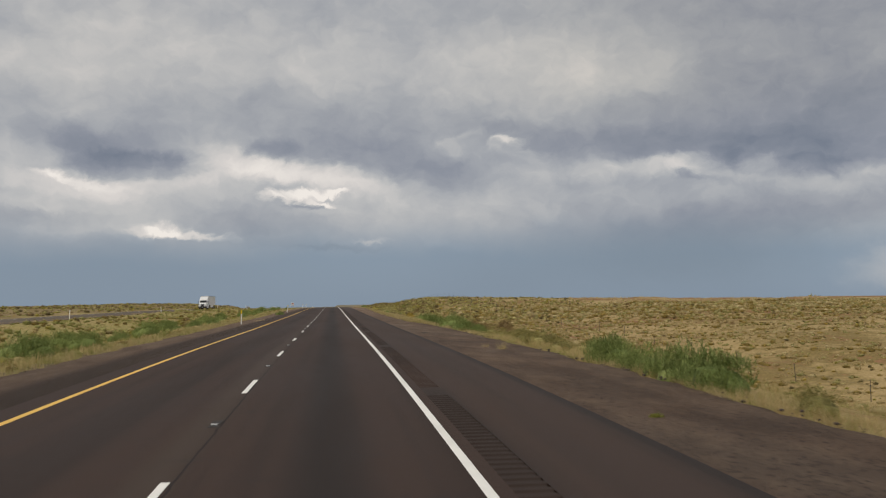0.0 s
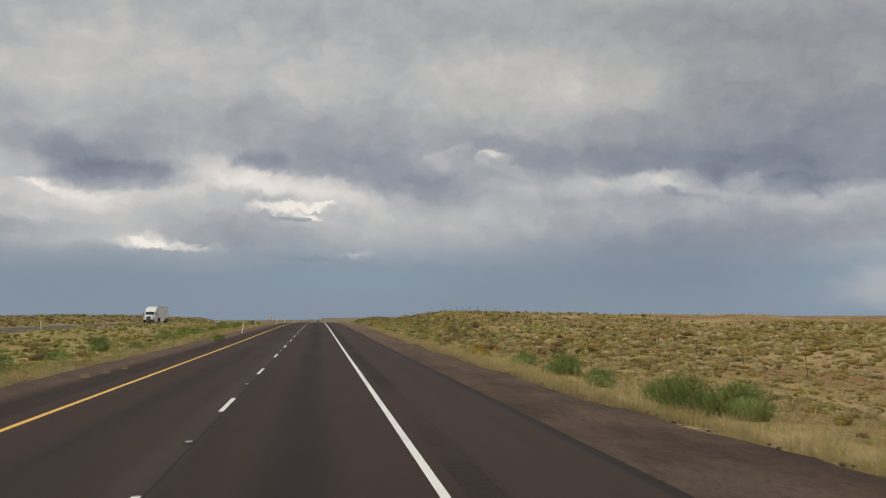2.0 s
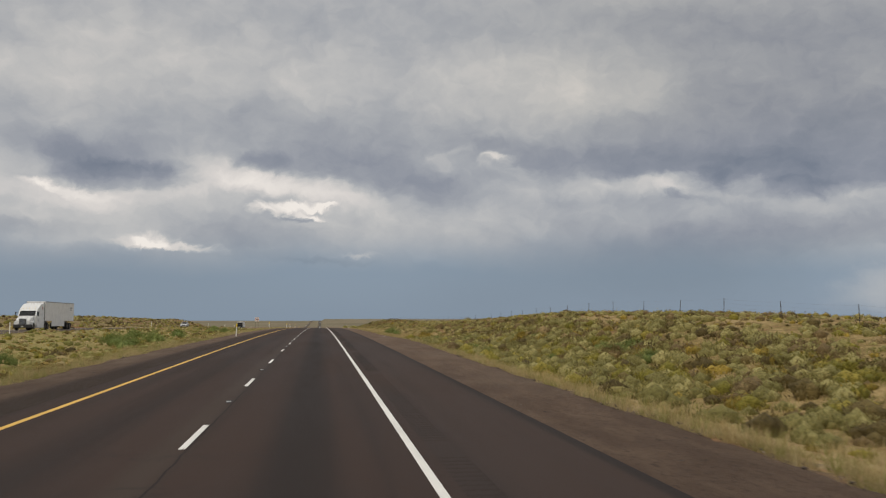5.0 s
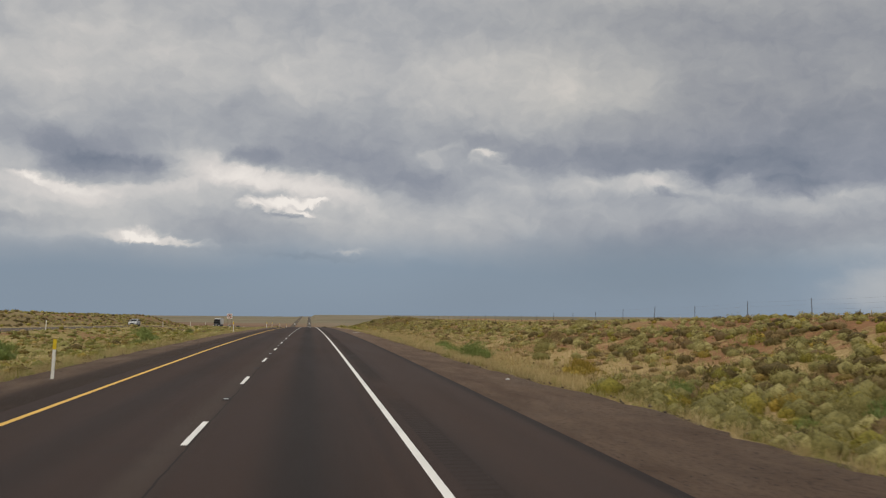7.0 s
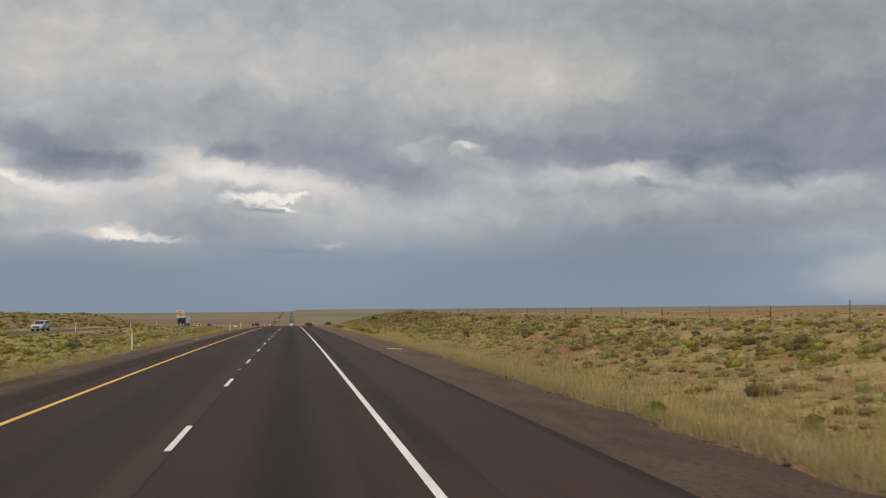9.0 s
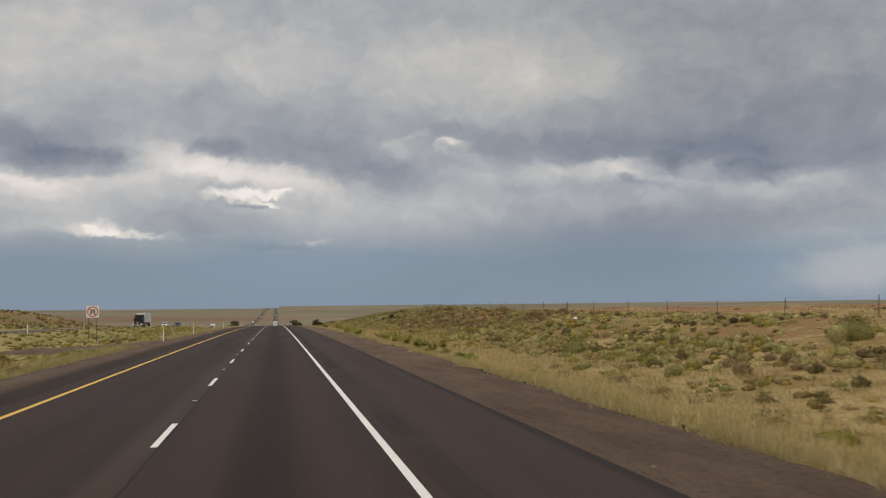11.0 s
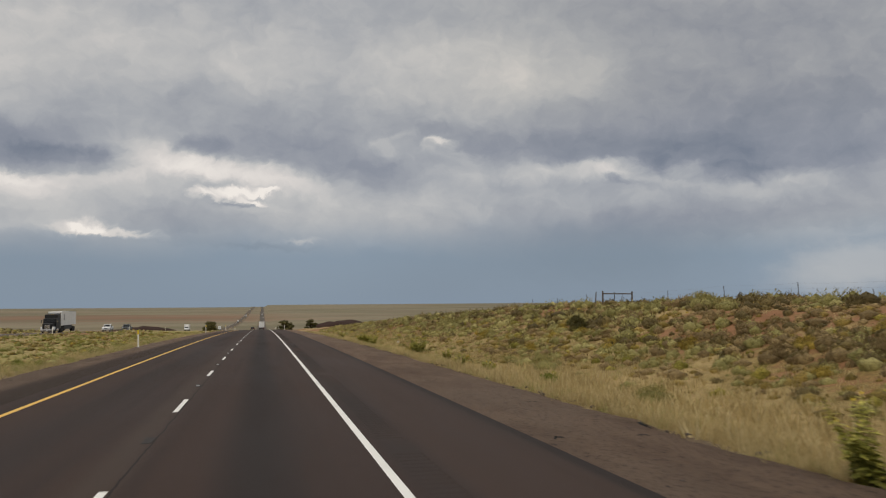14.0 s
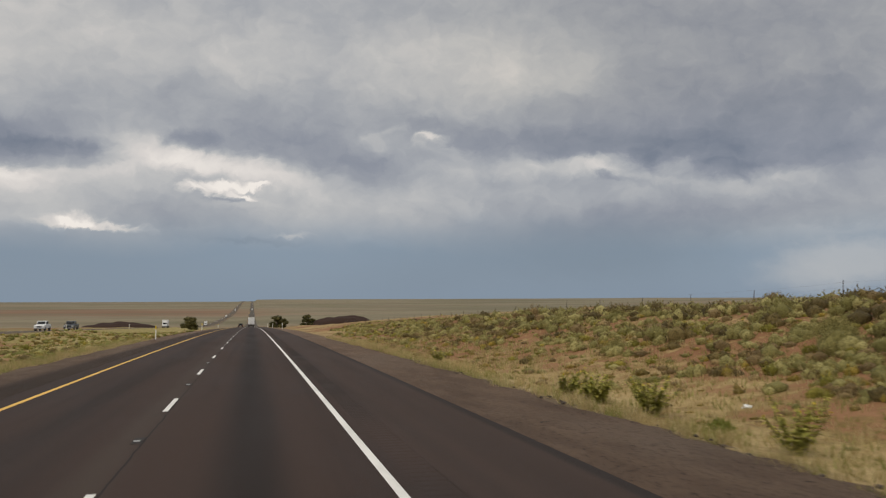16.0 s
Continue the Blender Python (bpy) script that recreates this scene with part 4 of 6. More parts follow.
def mound(rng, radius, tall, rings, sides, at=(0, 0, 0)):
    """Points and triangles of one lumpy rounded mass of foliage, open below."""
    p = rng.uniform(0, math.tau, 3)
    v = []
    for k in range(rings):
        # the lowest ring draws in under the widest one
        u = k / max(rings - 1, 1)
        wide, high = ((0.60, 0.0), (1.0, 0.42), (0.70, 0.84))[k] if rings == 3 else (0.62 + 0.38 * math.sin(u * 2.0), 0.55 * u) if rings == 2 else (math.cos(max(0, u * 1.5 - 0.35)) * (0.65 if k == 0 else 1), 0.9 * u)
        for m in range(sides):
            a = (m + 0.5 * (k % 2)) * math.tau / sides
            r = radius * wide * (1 + 0.14 * math.sin(3 * a + p[0]) + 0.10 * math.sin(5 * a + p[1]) + rng.uniform(-0.12, 0.12))
            v.append((at[0] + r * math.cos(a), at[1] + r * math.sin(a), at[2] + tall * high * (1 + rng.uniform(-0.14, 0.14)) if k else at[2] - 0.05))
    v.append((at[0] + rng.uniform(-0.1, 0.1) * radius, at[1], at[2] + tall))
    t = []
    for k in range(rings - 1):
        for m in range(sides):
            a, b_ = k * sides + m, k * sides + (m + 1) % sides
            c, d = a + sides, b_ + sides
            t += [(a, b_, d), (a, d, c)] if k % 2 else [(a, b_, c), (b_, d, c)]
    top = rings * sides
    t += [((rings - 1) * sides + m, (rings - 1) * sides + (m + 1) % sides, top) for m in range(sides)]
    return np.array(v), np.array(t)


def shrub(rng, radius, tall, lobes, rings, sides, leaves, length, width):
    """A mounded shrub: several rounded masses, with sprays of small leaves breaking their outline."""
    vs, ts, n, spots = [], [], 0, []
    for k in range(lobes):
        a, d = rng.uniform(0, math.tau), radius * (0.0 if k == 0 else rng.uniform(0.3, 0.62))
        r, h = radius * (0.66 if k == 0 else rng.uniform(0.34, 0.52)), tall * (0.84 if k == 0 else rng.uniform(0.46, 0.78))
        at = (math.cos(a) * d, math.sin(a) * d, 0)
        inner = 0.84
        v, t = mound(rng, r * inner, h * inner, rings, sides, at)
        vs.append(v)
        ts.append(t + n)
        n += len(v)
        spots.append((at[0], at[1], r, h))
    if leaves:
        # short sprays stand out of the masses, up and outward
        pick = rng.randint(0, lobes, leaves)
        sp = np.array(spots)[pick]
        d = rng.normal(size=(leaves, 3))
        d[:, 2] = np.abs(d[:, 2]) * 0.9 + 0.03
        d /= np.linalg.norm(d, axis=1)[:, None]
        out = rng.uniform(0.80, 1.06, leaves)[:, None]
        p = np.stack([sp[:, 0], sp[:, 1], sp[:, 0] * 0], 1) + np.stack([d[:, 0] * sp[:, 2], d[:, 1] * sp[:, 2], d[:, 2] * sp[:, 3]], 1) * out
        rise = np.array([0, 0, 1.0]) - d * d[:, 2:3]
        aim = rise * 0.8 + d * 0.55 + rng.normal(size=(leaves, 3)) * 0.34
        aim /= np.linalg.norm(aim, axis=1)[:, None]
        side = np.cross(aim, d + rng.normal(size=(leaves, 3)) * 0.45)
        side /= np.linalg.norm(side, axis=1)[:, None]
        ln, wd = length * rng.uniform(0.6, 1.5, leaves)[:, None], width * rng.uniform(0.7, 1.3, leaves)[:, None]
        v = np.stack([p - side * wd * 0.3, p + aim * ln * 0.55 + side * wd * 0.5, p + aim * ln], 1).reshape(-1, 3)
        vs.append(v)
        ts.append(np.arange(leaves * 3).reshape(-1, 3) + n)
    return np.concatenate(vs), np.concatenate(ts), n


def blade_tuft(rng, tall, spread, blades, width):
    """Points and triangles of a tuft of grass: bent blades that fan out."""
    a = rng.uniform(0, math.tau, blades)
    lean = rng.uniform(0.08, 0.75, blades)
    h = tall * rng.uniform(0.55, 1.1, blades)
    root = np.stack([np.cos(a) * spread * 0.4 * rng.rand(blades), np.sin(a) * spread * 0.4 * rng.rand(blades), np.zeros(blades)], 1)
    out = np.stack([np.cos(a), np.sin(a), np.zeros(blades)], 1)
    side = np.stack([-np.sin(a), np.cos(a), np.zeros(blades)], 1) * width
    tip = root + out * (lean * h * 0.95)[:, None] + np.array([0, 0, 1]) * (h * (1 - 0.25 * lean))[:, None]
    v = np.stack([root - side, root + side, tip], 1).reshape(-1, 3)
    return v, np.arange(blades * 3).reshape(-1, 3)


def scatter(name, templates, xs, ys, sizes, material, label, category, rng, sink=0.03, flat_z=None):
    """Very many plants of one kind, as one mesh."""
    vs, ts, n = [], [], 0
    if flat_z is None:
        # nothing grows on the gravel
        free = (xs < 0) | (xs > gravel_edge(ys) - 0.15 + 0.3 * waves(xs * 0, ys, 5, 46))
        xs, ys, sizes = xs[free], ys[free], sizes[free]
    z = ground_z(xs, ys) if flat_z is None else flat_z
    which = rng.randint(0, len(templates), len(xs))
    for w, (tv, tt, *rest) in enumerate(templates):
        idx = np.nonzero(which == w)[0]
        if not len(idx):
            continue
        a = rng.uniform(0, math.tau, len(idx))
        s = sizes[idx]
        sx, sz = s * rng.uniform(0.85, 1.2, len(idx)), s * rng.uniform(0.8, 1.2, len(idx))
        ca, sa = np.cos(a), np.sin(a)
        x = (tv[None, :, 0] * ca[:, None] - tv[None, :, 1] * sa[:, None]) * sx[:, None] + xs[idx][:, None]
        y = (tv[None, :, 0] * sa[:, None] + tv[None, :, 1] * ca[:, None]) * sx[:, None] + ys[idx][:, None]
        zz = tv[None, :, 2] * sz[:, None] + z[idx][:, None] - sink
        vs.append(np.stack([x, y, zz], 2).reshape(-1, 3))
        ts.append((tt[None] + (np.arange(len(idx)) * len(tv))[:, None, None]).reshape(-1, 3) + n)
        n += len(idx) * len(tv)
    me = tri_mesh(name, np.concatenate(vs), np.concatenate(ts), material)
    me.polygons.foreach_set("use_smooth", np.ones(len(me.polygons), bool))
    return tagged(new(name, me), label, category, kind="stuff")


rng = np.random.RandomState(5)
NEAR = [shrub(rng, 0.68, 0.68, 4, 2, 6, 122, 0.12, 0.046) for k in range(6)]
MIDDLE = [shrub(rng, 0.70, 0.68, 3, 2, 5, 56, 0.15, 0.075) for k in range(8)]
FARTHER = [shrub(rng, 0.74, 0.60, 1, 2, 5, 12, 0.15, 0.13) for k in range(6)]
FARTHEST = [shrub(rng, 0.9, 0.5, 1, 2, 4, 2, 0.4, 0.35) for k in range(4)]
LOW = [shrub(rng, 0.60, 0.38, 1, 2, 4, 6, 0.11, 0.11) for k in range(6)]
TUFTS = [blade_tuft(rng, 0.36, 0.60, 24, 0.0062) for k in range(6)]
SHORT = [blade_tuft(rng, 0.20, 0.75, 7, 0.014) for k in range(6)]
THIN_TUFTS = [blade_tuft(rng, 0.32, 0.55, 8, 0.022) for k in range(5)]


def sow(count, x0, x1, y0, y1, seed, share=None):
    """Random spots in a rectangle, thinned by a density of 0 to 1."""
    r = np.random.RandomState(seed)
    x, y = r.uniform(x0, x1, count), r.uniform(y0, y1, count)
    if share is not None:
        keep = r.rand(count) < share(x, y)
        x, y = x[keep], y[keep]
    return x, y


def clumpy(scale, seed, low=-0.1, high=0.6):
    return lambda x, y: sstep(waves(x, y, scale, seed), low, high)


def bank(x, y):
    """Sagebrush: thick on the bank from 110 m on, thin and low before, open where the soil is bare."""
    thick = 0.40 + 0.60 * sstep(y, 95, 150)
    open_soil = 1 - 0.75 * sstep(waves(x, y, 16, 61), 0.45, 0.85)
    edge = sstep(x, 11.5, 17.5) * (1 - 0.85 * sstep(x, 17.5, 15) * sstep(y, 335, 360) * sstep(y, 455, 430))
    edge = edge * (1 - 0.85 * sstep(x, 22, 16.5) * sstep(y, 222, 232) * sstep(y, 350, 335)) * (1 - 0.7 * sstep(x, 19, 15) * sstep(y, 450, 458) * sstep(y, 530, 515))
    # between 95 and 220 m the brush comes down to the verge
    edge = np.maximum(edge, sstep(x, 10.4, 12) * sstep(y, 90, 105) * sstep(y, 226, 210))
    return thick * open_soil * edge * (0.55 + 0.45 * sstep(waves(x, y, 11, 62), -0.5, 0.4)) * (1 - 0.35 * sstep(x, 16, 12) * sstep(y, 205, 225))


def dark_stretch(x, y):
    """Where the upper bank carries mostly dark and dead brush on red soil."""
    return sstep(x, 17.5, 20.5) * sstep(y, 385, 400) * sstep(y, 452, 436)


def off_track(x, y):
    return np.where((x < OPP_R + 1.5) & (x > OPP_L - 2) | (y > 382.5) & (y < 398) & (x < -7) & (x > -33), 0.0, 1.0)


def size_of(x, y, seed, lo, hi):
    r = np.random.RandomState(seed)
    s = lo + (hi - lo) * r.rand(len(x)) ** 1.8
    return s * np.where(x > 8, (0.5 + 0.5 * sstep(y, 78, 118)) * (1 - 0.2 * sstep(y, 222, 235)) * (1 + 0.3 * sstep(y, 140, 165) * sstep(y, 224, 212) * sstep(x, 26, 20)), np.where(x < -46, 1.45, 1.0))


def plant_kind(name, material, label, category, seed, weight, lo, hi, left=0.5, hill=1.0, sombre=False):
    """One kind of brush over the whole place, with fewer and larger leaves further from the road."""
    x1, y1 = sow(int(5200 * weight), 10.8, 16.5, -18, 600, seed, bank)
    x2, y2 = sow(int(25000 * weight), 16.5, 35, 60, 640, seed + 1, lambda x, y: bank(x, y) * (1.0 if sombre else 1 - 0.65 * dark_stretch(x, y)))
    x3, y3 = sow(int(25000 * weight), 16.5, 140, -10, 330, seed + 2, lambda x, y: (0.40 + 0.6 * clumpy(18, 66)(x, y)) * np.where((x < 35) & (y > 60) | (x > 60) & (y > 160), 0, 1))
    x5, y5 = sow(int(4000 * weight), 35, 120, 330, 760, seed + 7, clumpy(18, 66))
    x4, y4 = sow(int(13000 * weight), 130, 520, 40, 1300, seed + 3, clumpy(40, 67))
    lx0, ly0 = sow(int(4200 * left * weight), -31, -14, -10, 640, seed + 8, lambda x, y: off_track(x, y) * clumpy(10, 71, -0.6, 0.5)(x, y))
    lx1, ly1 = sow(int(1700 * left * weight), -14, -9.4, -10, 640, seed + 4, lambda x, y: off_track(x, y) * clumpy(10, 71, -0.5, 0.6)(x, y))
    lx2, ly2 = sow(int(13000 * hill * weight), -96, -46, 30, 640, seed + 5, lambda x, y: (0.35 + 0.65 * sstep(y, 120, 260)) * (0.45 + 0.55 * clumpy(14, 72)(x, y)))
    lx3, ly3 = sow(int(3000 * left * weight), -420, -96, 80, 1300, seed + 6, clumpy(40, 73))
    if sombre:
        x6, y6 = sow(700, 18.5, 33, 388, 450, seed + 9, dark_stretch)
        x2, y2 = np.concatenate([x2, x6]), np.concatenate([y2, y6])
    x3, y3 = np.concatenate([x3, x5]), np.concatenate([y3, y5])
    scatter(name, NEAR, np.concatenate([x1, lx1]), np.concatenate([y1, ly1]), np.concatenate([size_of(x1, y1, seed, lo, hi), size_of(lx1, ly1, seed, lo, hi * 0.75)]),
            material, label, category, np.random.RandomState(seed))
    x2, y2 = np.concatenate([x2, lx0]), np.concatenate([y2, ly0])
    away = (x2 > 23) | (x2 < -20)
    x3, y3 = np.concatenate([x3, x2[away]]), np.concatenate([y3, y2[away]])
    x2, y2 = x2[~away], y2[~away]
    scatter(name, MIDDLE, x2, y2, size_of(x2, y2, seed + 1, lo, hi), material, label, category, np.random.RandomState(seed + 1))
    fx, fy = np.concatenate([x3, lx2]), np.concatenate([y3, ly2])
    scatter(name, FARTHER, fx, fy, size_of(fx, fy, seed + 2, lo * 0.8, hi * 0.85), material, label, category, np.random.RandomState(seed + 2))
    gx_, gy_ = np.concatenate([x4, lx3]), np.concatenate([y4, ly3])
    scatter(name, FARTHEST, gx_, gy_, size_of(gx_, gy_, seed + 3, lo, hi), material, label, category, np.random.RandomState(seed + 3))


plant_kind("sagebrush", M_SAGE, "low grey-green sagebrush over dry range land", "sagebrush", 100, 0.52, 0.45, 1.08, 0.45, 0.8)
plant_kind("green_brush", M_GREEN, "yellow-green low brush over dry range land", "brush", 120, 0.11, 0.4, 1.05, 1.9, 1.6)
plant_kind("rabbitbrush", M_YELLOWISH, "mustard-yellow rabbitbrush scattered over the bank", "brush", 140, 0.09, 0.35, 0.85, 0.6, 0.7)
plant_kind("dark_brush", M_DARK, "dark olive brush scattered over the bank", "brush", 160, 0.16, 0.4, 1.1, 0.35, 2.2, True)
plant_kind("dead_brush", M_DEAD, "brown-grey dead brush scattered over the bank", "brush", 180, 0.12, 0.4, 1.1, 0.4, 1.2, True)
# large brush packed along the crest past the fence brace
for seed, name, material, label, count in ((281, "sagebrush", M_SAGE, "large pale sagebrush packed along the bank's crest", 950), (283, "dark_brush", M_DARK, "dark brush between the sagebrush of the crest", 420), (285, "dead_brush", M_DEAD, "dead brush between the sagebrush of the crest", 260)):
    x, y = sow(int(count * 1.25), 17, 33.5, 438, 565, seed, lambda x, y: sstep(x, 17, 22.5) * sstep(y, 436, 448) * (0.3 + 0.7 * clumpy(7, seed)(x, y)))
    scatter(name, MIDDLE, x, y, np.random.RandomState(seed).uniform(0.6, 1.3, len(x)), material, label, "brush", np.random.RandomState(seed + 1))
# broad soft brush that comes right down to the gravel
for seed, name, material, label, count in ((291, "sagebrush", M_SAGE, "broad pale sagebrush along the gravel lip", 330), (293, "green_brush", M_GREEN, "yellow-green brush along the gravel lip", 110)):
    x, y = sow(count, 11.0, 16.5, 158, 222, seed, lambda x, y: 0.4 + 0.6 * clumpy(5, seed)(x, y))
    scatter(name, NEAR, x, y, np.random.RandomState(seed).uniform(0.7, 1.25, len(x)), material, label, "brush", np.random.RandomState(seed + 1))
# the low dark tufts of the open plain beyond the verge
for seed, material, label, count in ((210, M_OLIVE, "low olive tufts over the open plain", 13000), (220, M_SAGE, "low grey-green tufts over the open plain", 7000), (230, M_STRAW, "low pale bunches of dry grass over the open plain", 14000)):
    x, y = sow(count, 15, 120, -10, 150, seed, lambda x, y: (0.3 + 0.7 * clumpy(8, seed)(x, y)) * (1 - sstep(y, 90, 150) * (x < 34)))
    scatter("low_tufts", LOW, x, y, size_of(x, y, seed, 0.7, 1.9), material, label, "brush", np.random.RandomState(seed))


for seed, material, label, count in ((241, M_GRASS, "low yellow-green grass bunches over the median", 6000), (242, M_OLIVE, "low olive bunches over the median", 4000), (243, M_STRAW, "low dry grass bunches over the median", 1500)):
    x, y = sow(count, -31, -8.6, -10, 640, seed, lambda x, y: off_track(x, y) * (0.35 + 0.65 * clumpy(9, seed)(x, y)))
    scatter("median_grass", LOW, x, y, size_of(x, y, seed, 0.5, 1.35), material, label, "grass", np.random.RandomState(seed))
# low brown growth between the brush of the red bank
for seed, material, label, count in ((275, M_OLIVE, "low olive tufts between the brush of the red bank", 1200), (276, M_DEAD, "low brown tufts between the brush of the red bank", 1100)):
    x, y = sow(count, 15.5, 31, 385, 470, seed, lambda x, y: 0.3 + 0.7 * clumpy(5, seed)(x, y))
    scatter("bank_tufts", LOW, x, y, size_of(x, y, seed, 0.6, 1.5), material, label, "brush", np.random.RandomState(seed))
# small dry lumps among the grass of the lower bank
for seed, material, label, count in ((271, M_OLIVE, "small olive tufts among the verge grass", 3000), (272, M_DEAD, "small brown tufts among the verge grass", 2200), (273, M_SAGE, "small grey-green tufts among the verge grass", 1600)):
    x, y = sow(count, 11.0, 23, 215, 560, seed, lambda x, y: (0.25 + 0.75 * clumpy(6, seed)(x, y)) * sstep(x, 11, 14) * (1 - 0.95 * sstep(x, 17, 14.5) * sstep(y, 345, 360) * sstep(y, 455, 440)))
    scatter("verge_tufts", LOW, x, y, size_of(x, y, seed, 0.4, 1.15), material, label, "brush", np.random.RandomState(seed))
# fine grass close along the lip of the gravel
for seed, material, label, count in ((251, M_STRAW, "pale dry grass fringe along the gravel lip", 7000), (252, M_GRASS, "pale green grass fringe along the gravel lip", 2200)):
    r = np.random.RandomState(seed)
    y = r.uniform(-14, 560, count)
    x = gravel_edge(y) - 0.05 + r.exponential(0.55, count) + 0.3 * waves(y * 0, y, 5, 46)
    ly = r.uniform(-10, 560, count // 2)
    lx = GRAVEL_L + 0.2 - r.exponential(0.7, count // 2)
    free = off_track(lx, ly) > 0
    x, y = np.concatenate([x, lx[free]]), np.concatenate([y, ly[free]])
    keep = r.rand(len(x)) < (0.35 + 0.65 * sstep(waves(x * 0, y, 14, seed), -0.5, 0.3)) * (1 - 0.5 * sstep(y, 450, 478))
    x, y = x[keep], y[keep]
    scatter("grass_fringe", TUFTS, x, y, r.uniform(0.5, 1.25, len(x)), material, label, "grass", np.random.RandomState(seed + 1), 0.02)


x, y = sow(9000, 9.4, 15.5, 222, 345, 261, lambda x, y: sstep(x, 16, 12.5))
scatter("dry_grass", SHORT, x, y, np.random.RandomState(261).uniform(0.9, 1.9, len(x)), M_STRAW, "pale dry grass band along the verge", "grass", np.random.RandomState(262), 0.02)


# tall cream-coloured grass below the red bank
x, y = sow(3400, 9.9, 15.8, 394, 447, 265, lambda x, y: sstep(x, 16.5, 13.0) * (0.45 + 0.55 * clumpy(4, 265)(x, y)))
scatter("dry_grass", THIN_TUFTS, x, y, np.random.RandomState(265).uniform(0.9, 1.7, len(x)), M_STRAW, "tall cream-coloured dry grass below the bank", "grass", np.random.RandomState(266), 0.02)


def meadow(name, material, label, seed, weight, sides):
    r, l = sides
    xs, ys, sz = [], [], []
    for n, x0, x1, share in ((6500 * r, 8.9, 12.5, lambda x, y: np.maximum(0.45 + 0.55 * clumpy(30, seed + 8, -0.6, 0.3)(x, y), sstep(y, 335, 360)) * (1 - 0.6 * sstep(y, 440, 470))), (11000 * r, 12, 18.5, lambda x, y: np.maximum(clumpy(7, seed + 1, -0.7, 0.5)(x, y), sstep(y, 335, 360) * sstep(y, 455, 430)) * (1 - 0.5 * sstep(y, 440, 470)) * (1 - 0.6 * sstep(y, 120, 140) * sstep(y, 330, 300))), (6000 * r, 20, 34, clumpy(9, seed + 2, -0.5, 0.7)),
                             (4200 * l, -10.5, -7.8, None), (9000 * l, -30, -10, clumpy(8, seed + 3, -0.6, 0.6))):
        f = (lambda x, y: off_track(x, y)) if share is None else (lambda x, y, s=share: off_track(x, y) * s(x, y))
        x, y = sow(int(n * weight), x0, x1, -14, 560, seed + len(xs), f)
        xs.append(x)
        ys.append(y)
        sz.append(np.random.RandomState(seed).uniform(0.5, 1.35, len(x)) * (1.0 if x0 in (8.9, -10.5) else 0.85))
    x, y = sow(int(9000 * weight * r), 34, 130, 0, 420, seed + 30, clumpy(12, seed + 4, -0.8, 0.5))
    away = [(xs[k], ys[k], sz[k]) for k in (2, 4)] + [(x, y, np.random.RandomState(seed).uniform(0.7, 1.6, len(x)))]
    near = [(xs[k], ys[k], sz[k]) for k in (0, 1, 3)]
    for templates, group, salt in ((TUFTS, near, 0), (THIN_TUFTS, away, 1)):
        x, y, size = (np.concatenate(v) for v in zip(*group))
        scatter(name, templates, x, y, size, material, label, "grass", np.random.RandomState(seed + salt), 0.02)


meadow("dry_grass", M_STRAW, "dry straw-yellow bunch grass along the road verge", 300, 1.0, (0.8, 0.8))
meadow("green_grass", M_GRASS, "yellow-green grass along the road verge", 340, 0.36, (0.5, 1.8))

for seed, material, label, count, x0, x1, y0, y1 in ((371, M_STRAW, "short dry grass over the lower bank", 9500, 9.6, 20, 60, 345), (373, M_GRASS, "short olive grass over the lower bank", 6000, 9.6, 24, 0, 345),
                                                     (374, M_STRAW, "short tan grass over the lower bank", 5000, 9.6, 24, 60, 540), (372, M_STRAW, "short dry grass over the lower bank", 9000, 9.0, 16.5, 345, 450), (375, M_STRAW, "short dry grass over the lower bank", 4500, 9.4, 24, 450, 560),
                                                     (376, M_GRASS, "short olive grass over the lower bank", 4000, 9.4, 20, 450, 560), (377, M_GRASS, "short green grass over the median", 9000, -30, -9, -5, 390)):
    x, y = sow(count, x0, x1, y0, y1, seed, clumpy(4, seed, -0.9, 0.4))
    scatter("short_grass", SHORT, x, y, np.random.RandomState(seed).uniform(0.6, 1.5, len(x)), material, label, "grass", np.random.RandomState(seed), 0.02)

# single bushes that stand out along the verges
rng = np.random.RandomState(11)


def bush_mesh(name, material, radius, tall, leaves, length, width, upright=0.4, clumps=14):
    v, t, solid = shrub(rng, radius * 0.9, tall * 0.85, 7, 3, 9, leaves // 3, length, width)
    v2, t2 = leaf_cloud(rng, radius, tall, leaves, length, width, clumps, upright)
    me = tri_mesh(name, np.concatenate([v, v2]), np.concatenate([t, t2 + len(v)]), material)
    me.polygons.foreach_set("use_smooth", np.ones(len(me.polygons), bool))
    return me


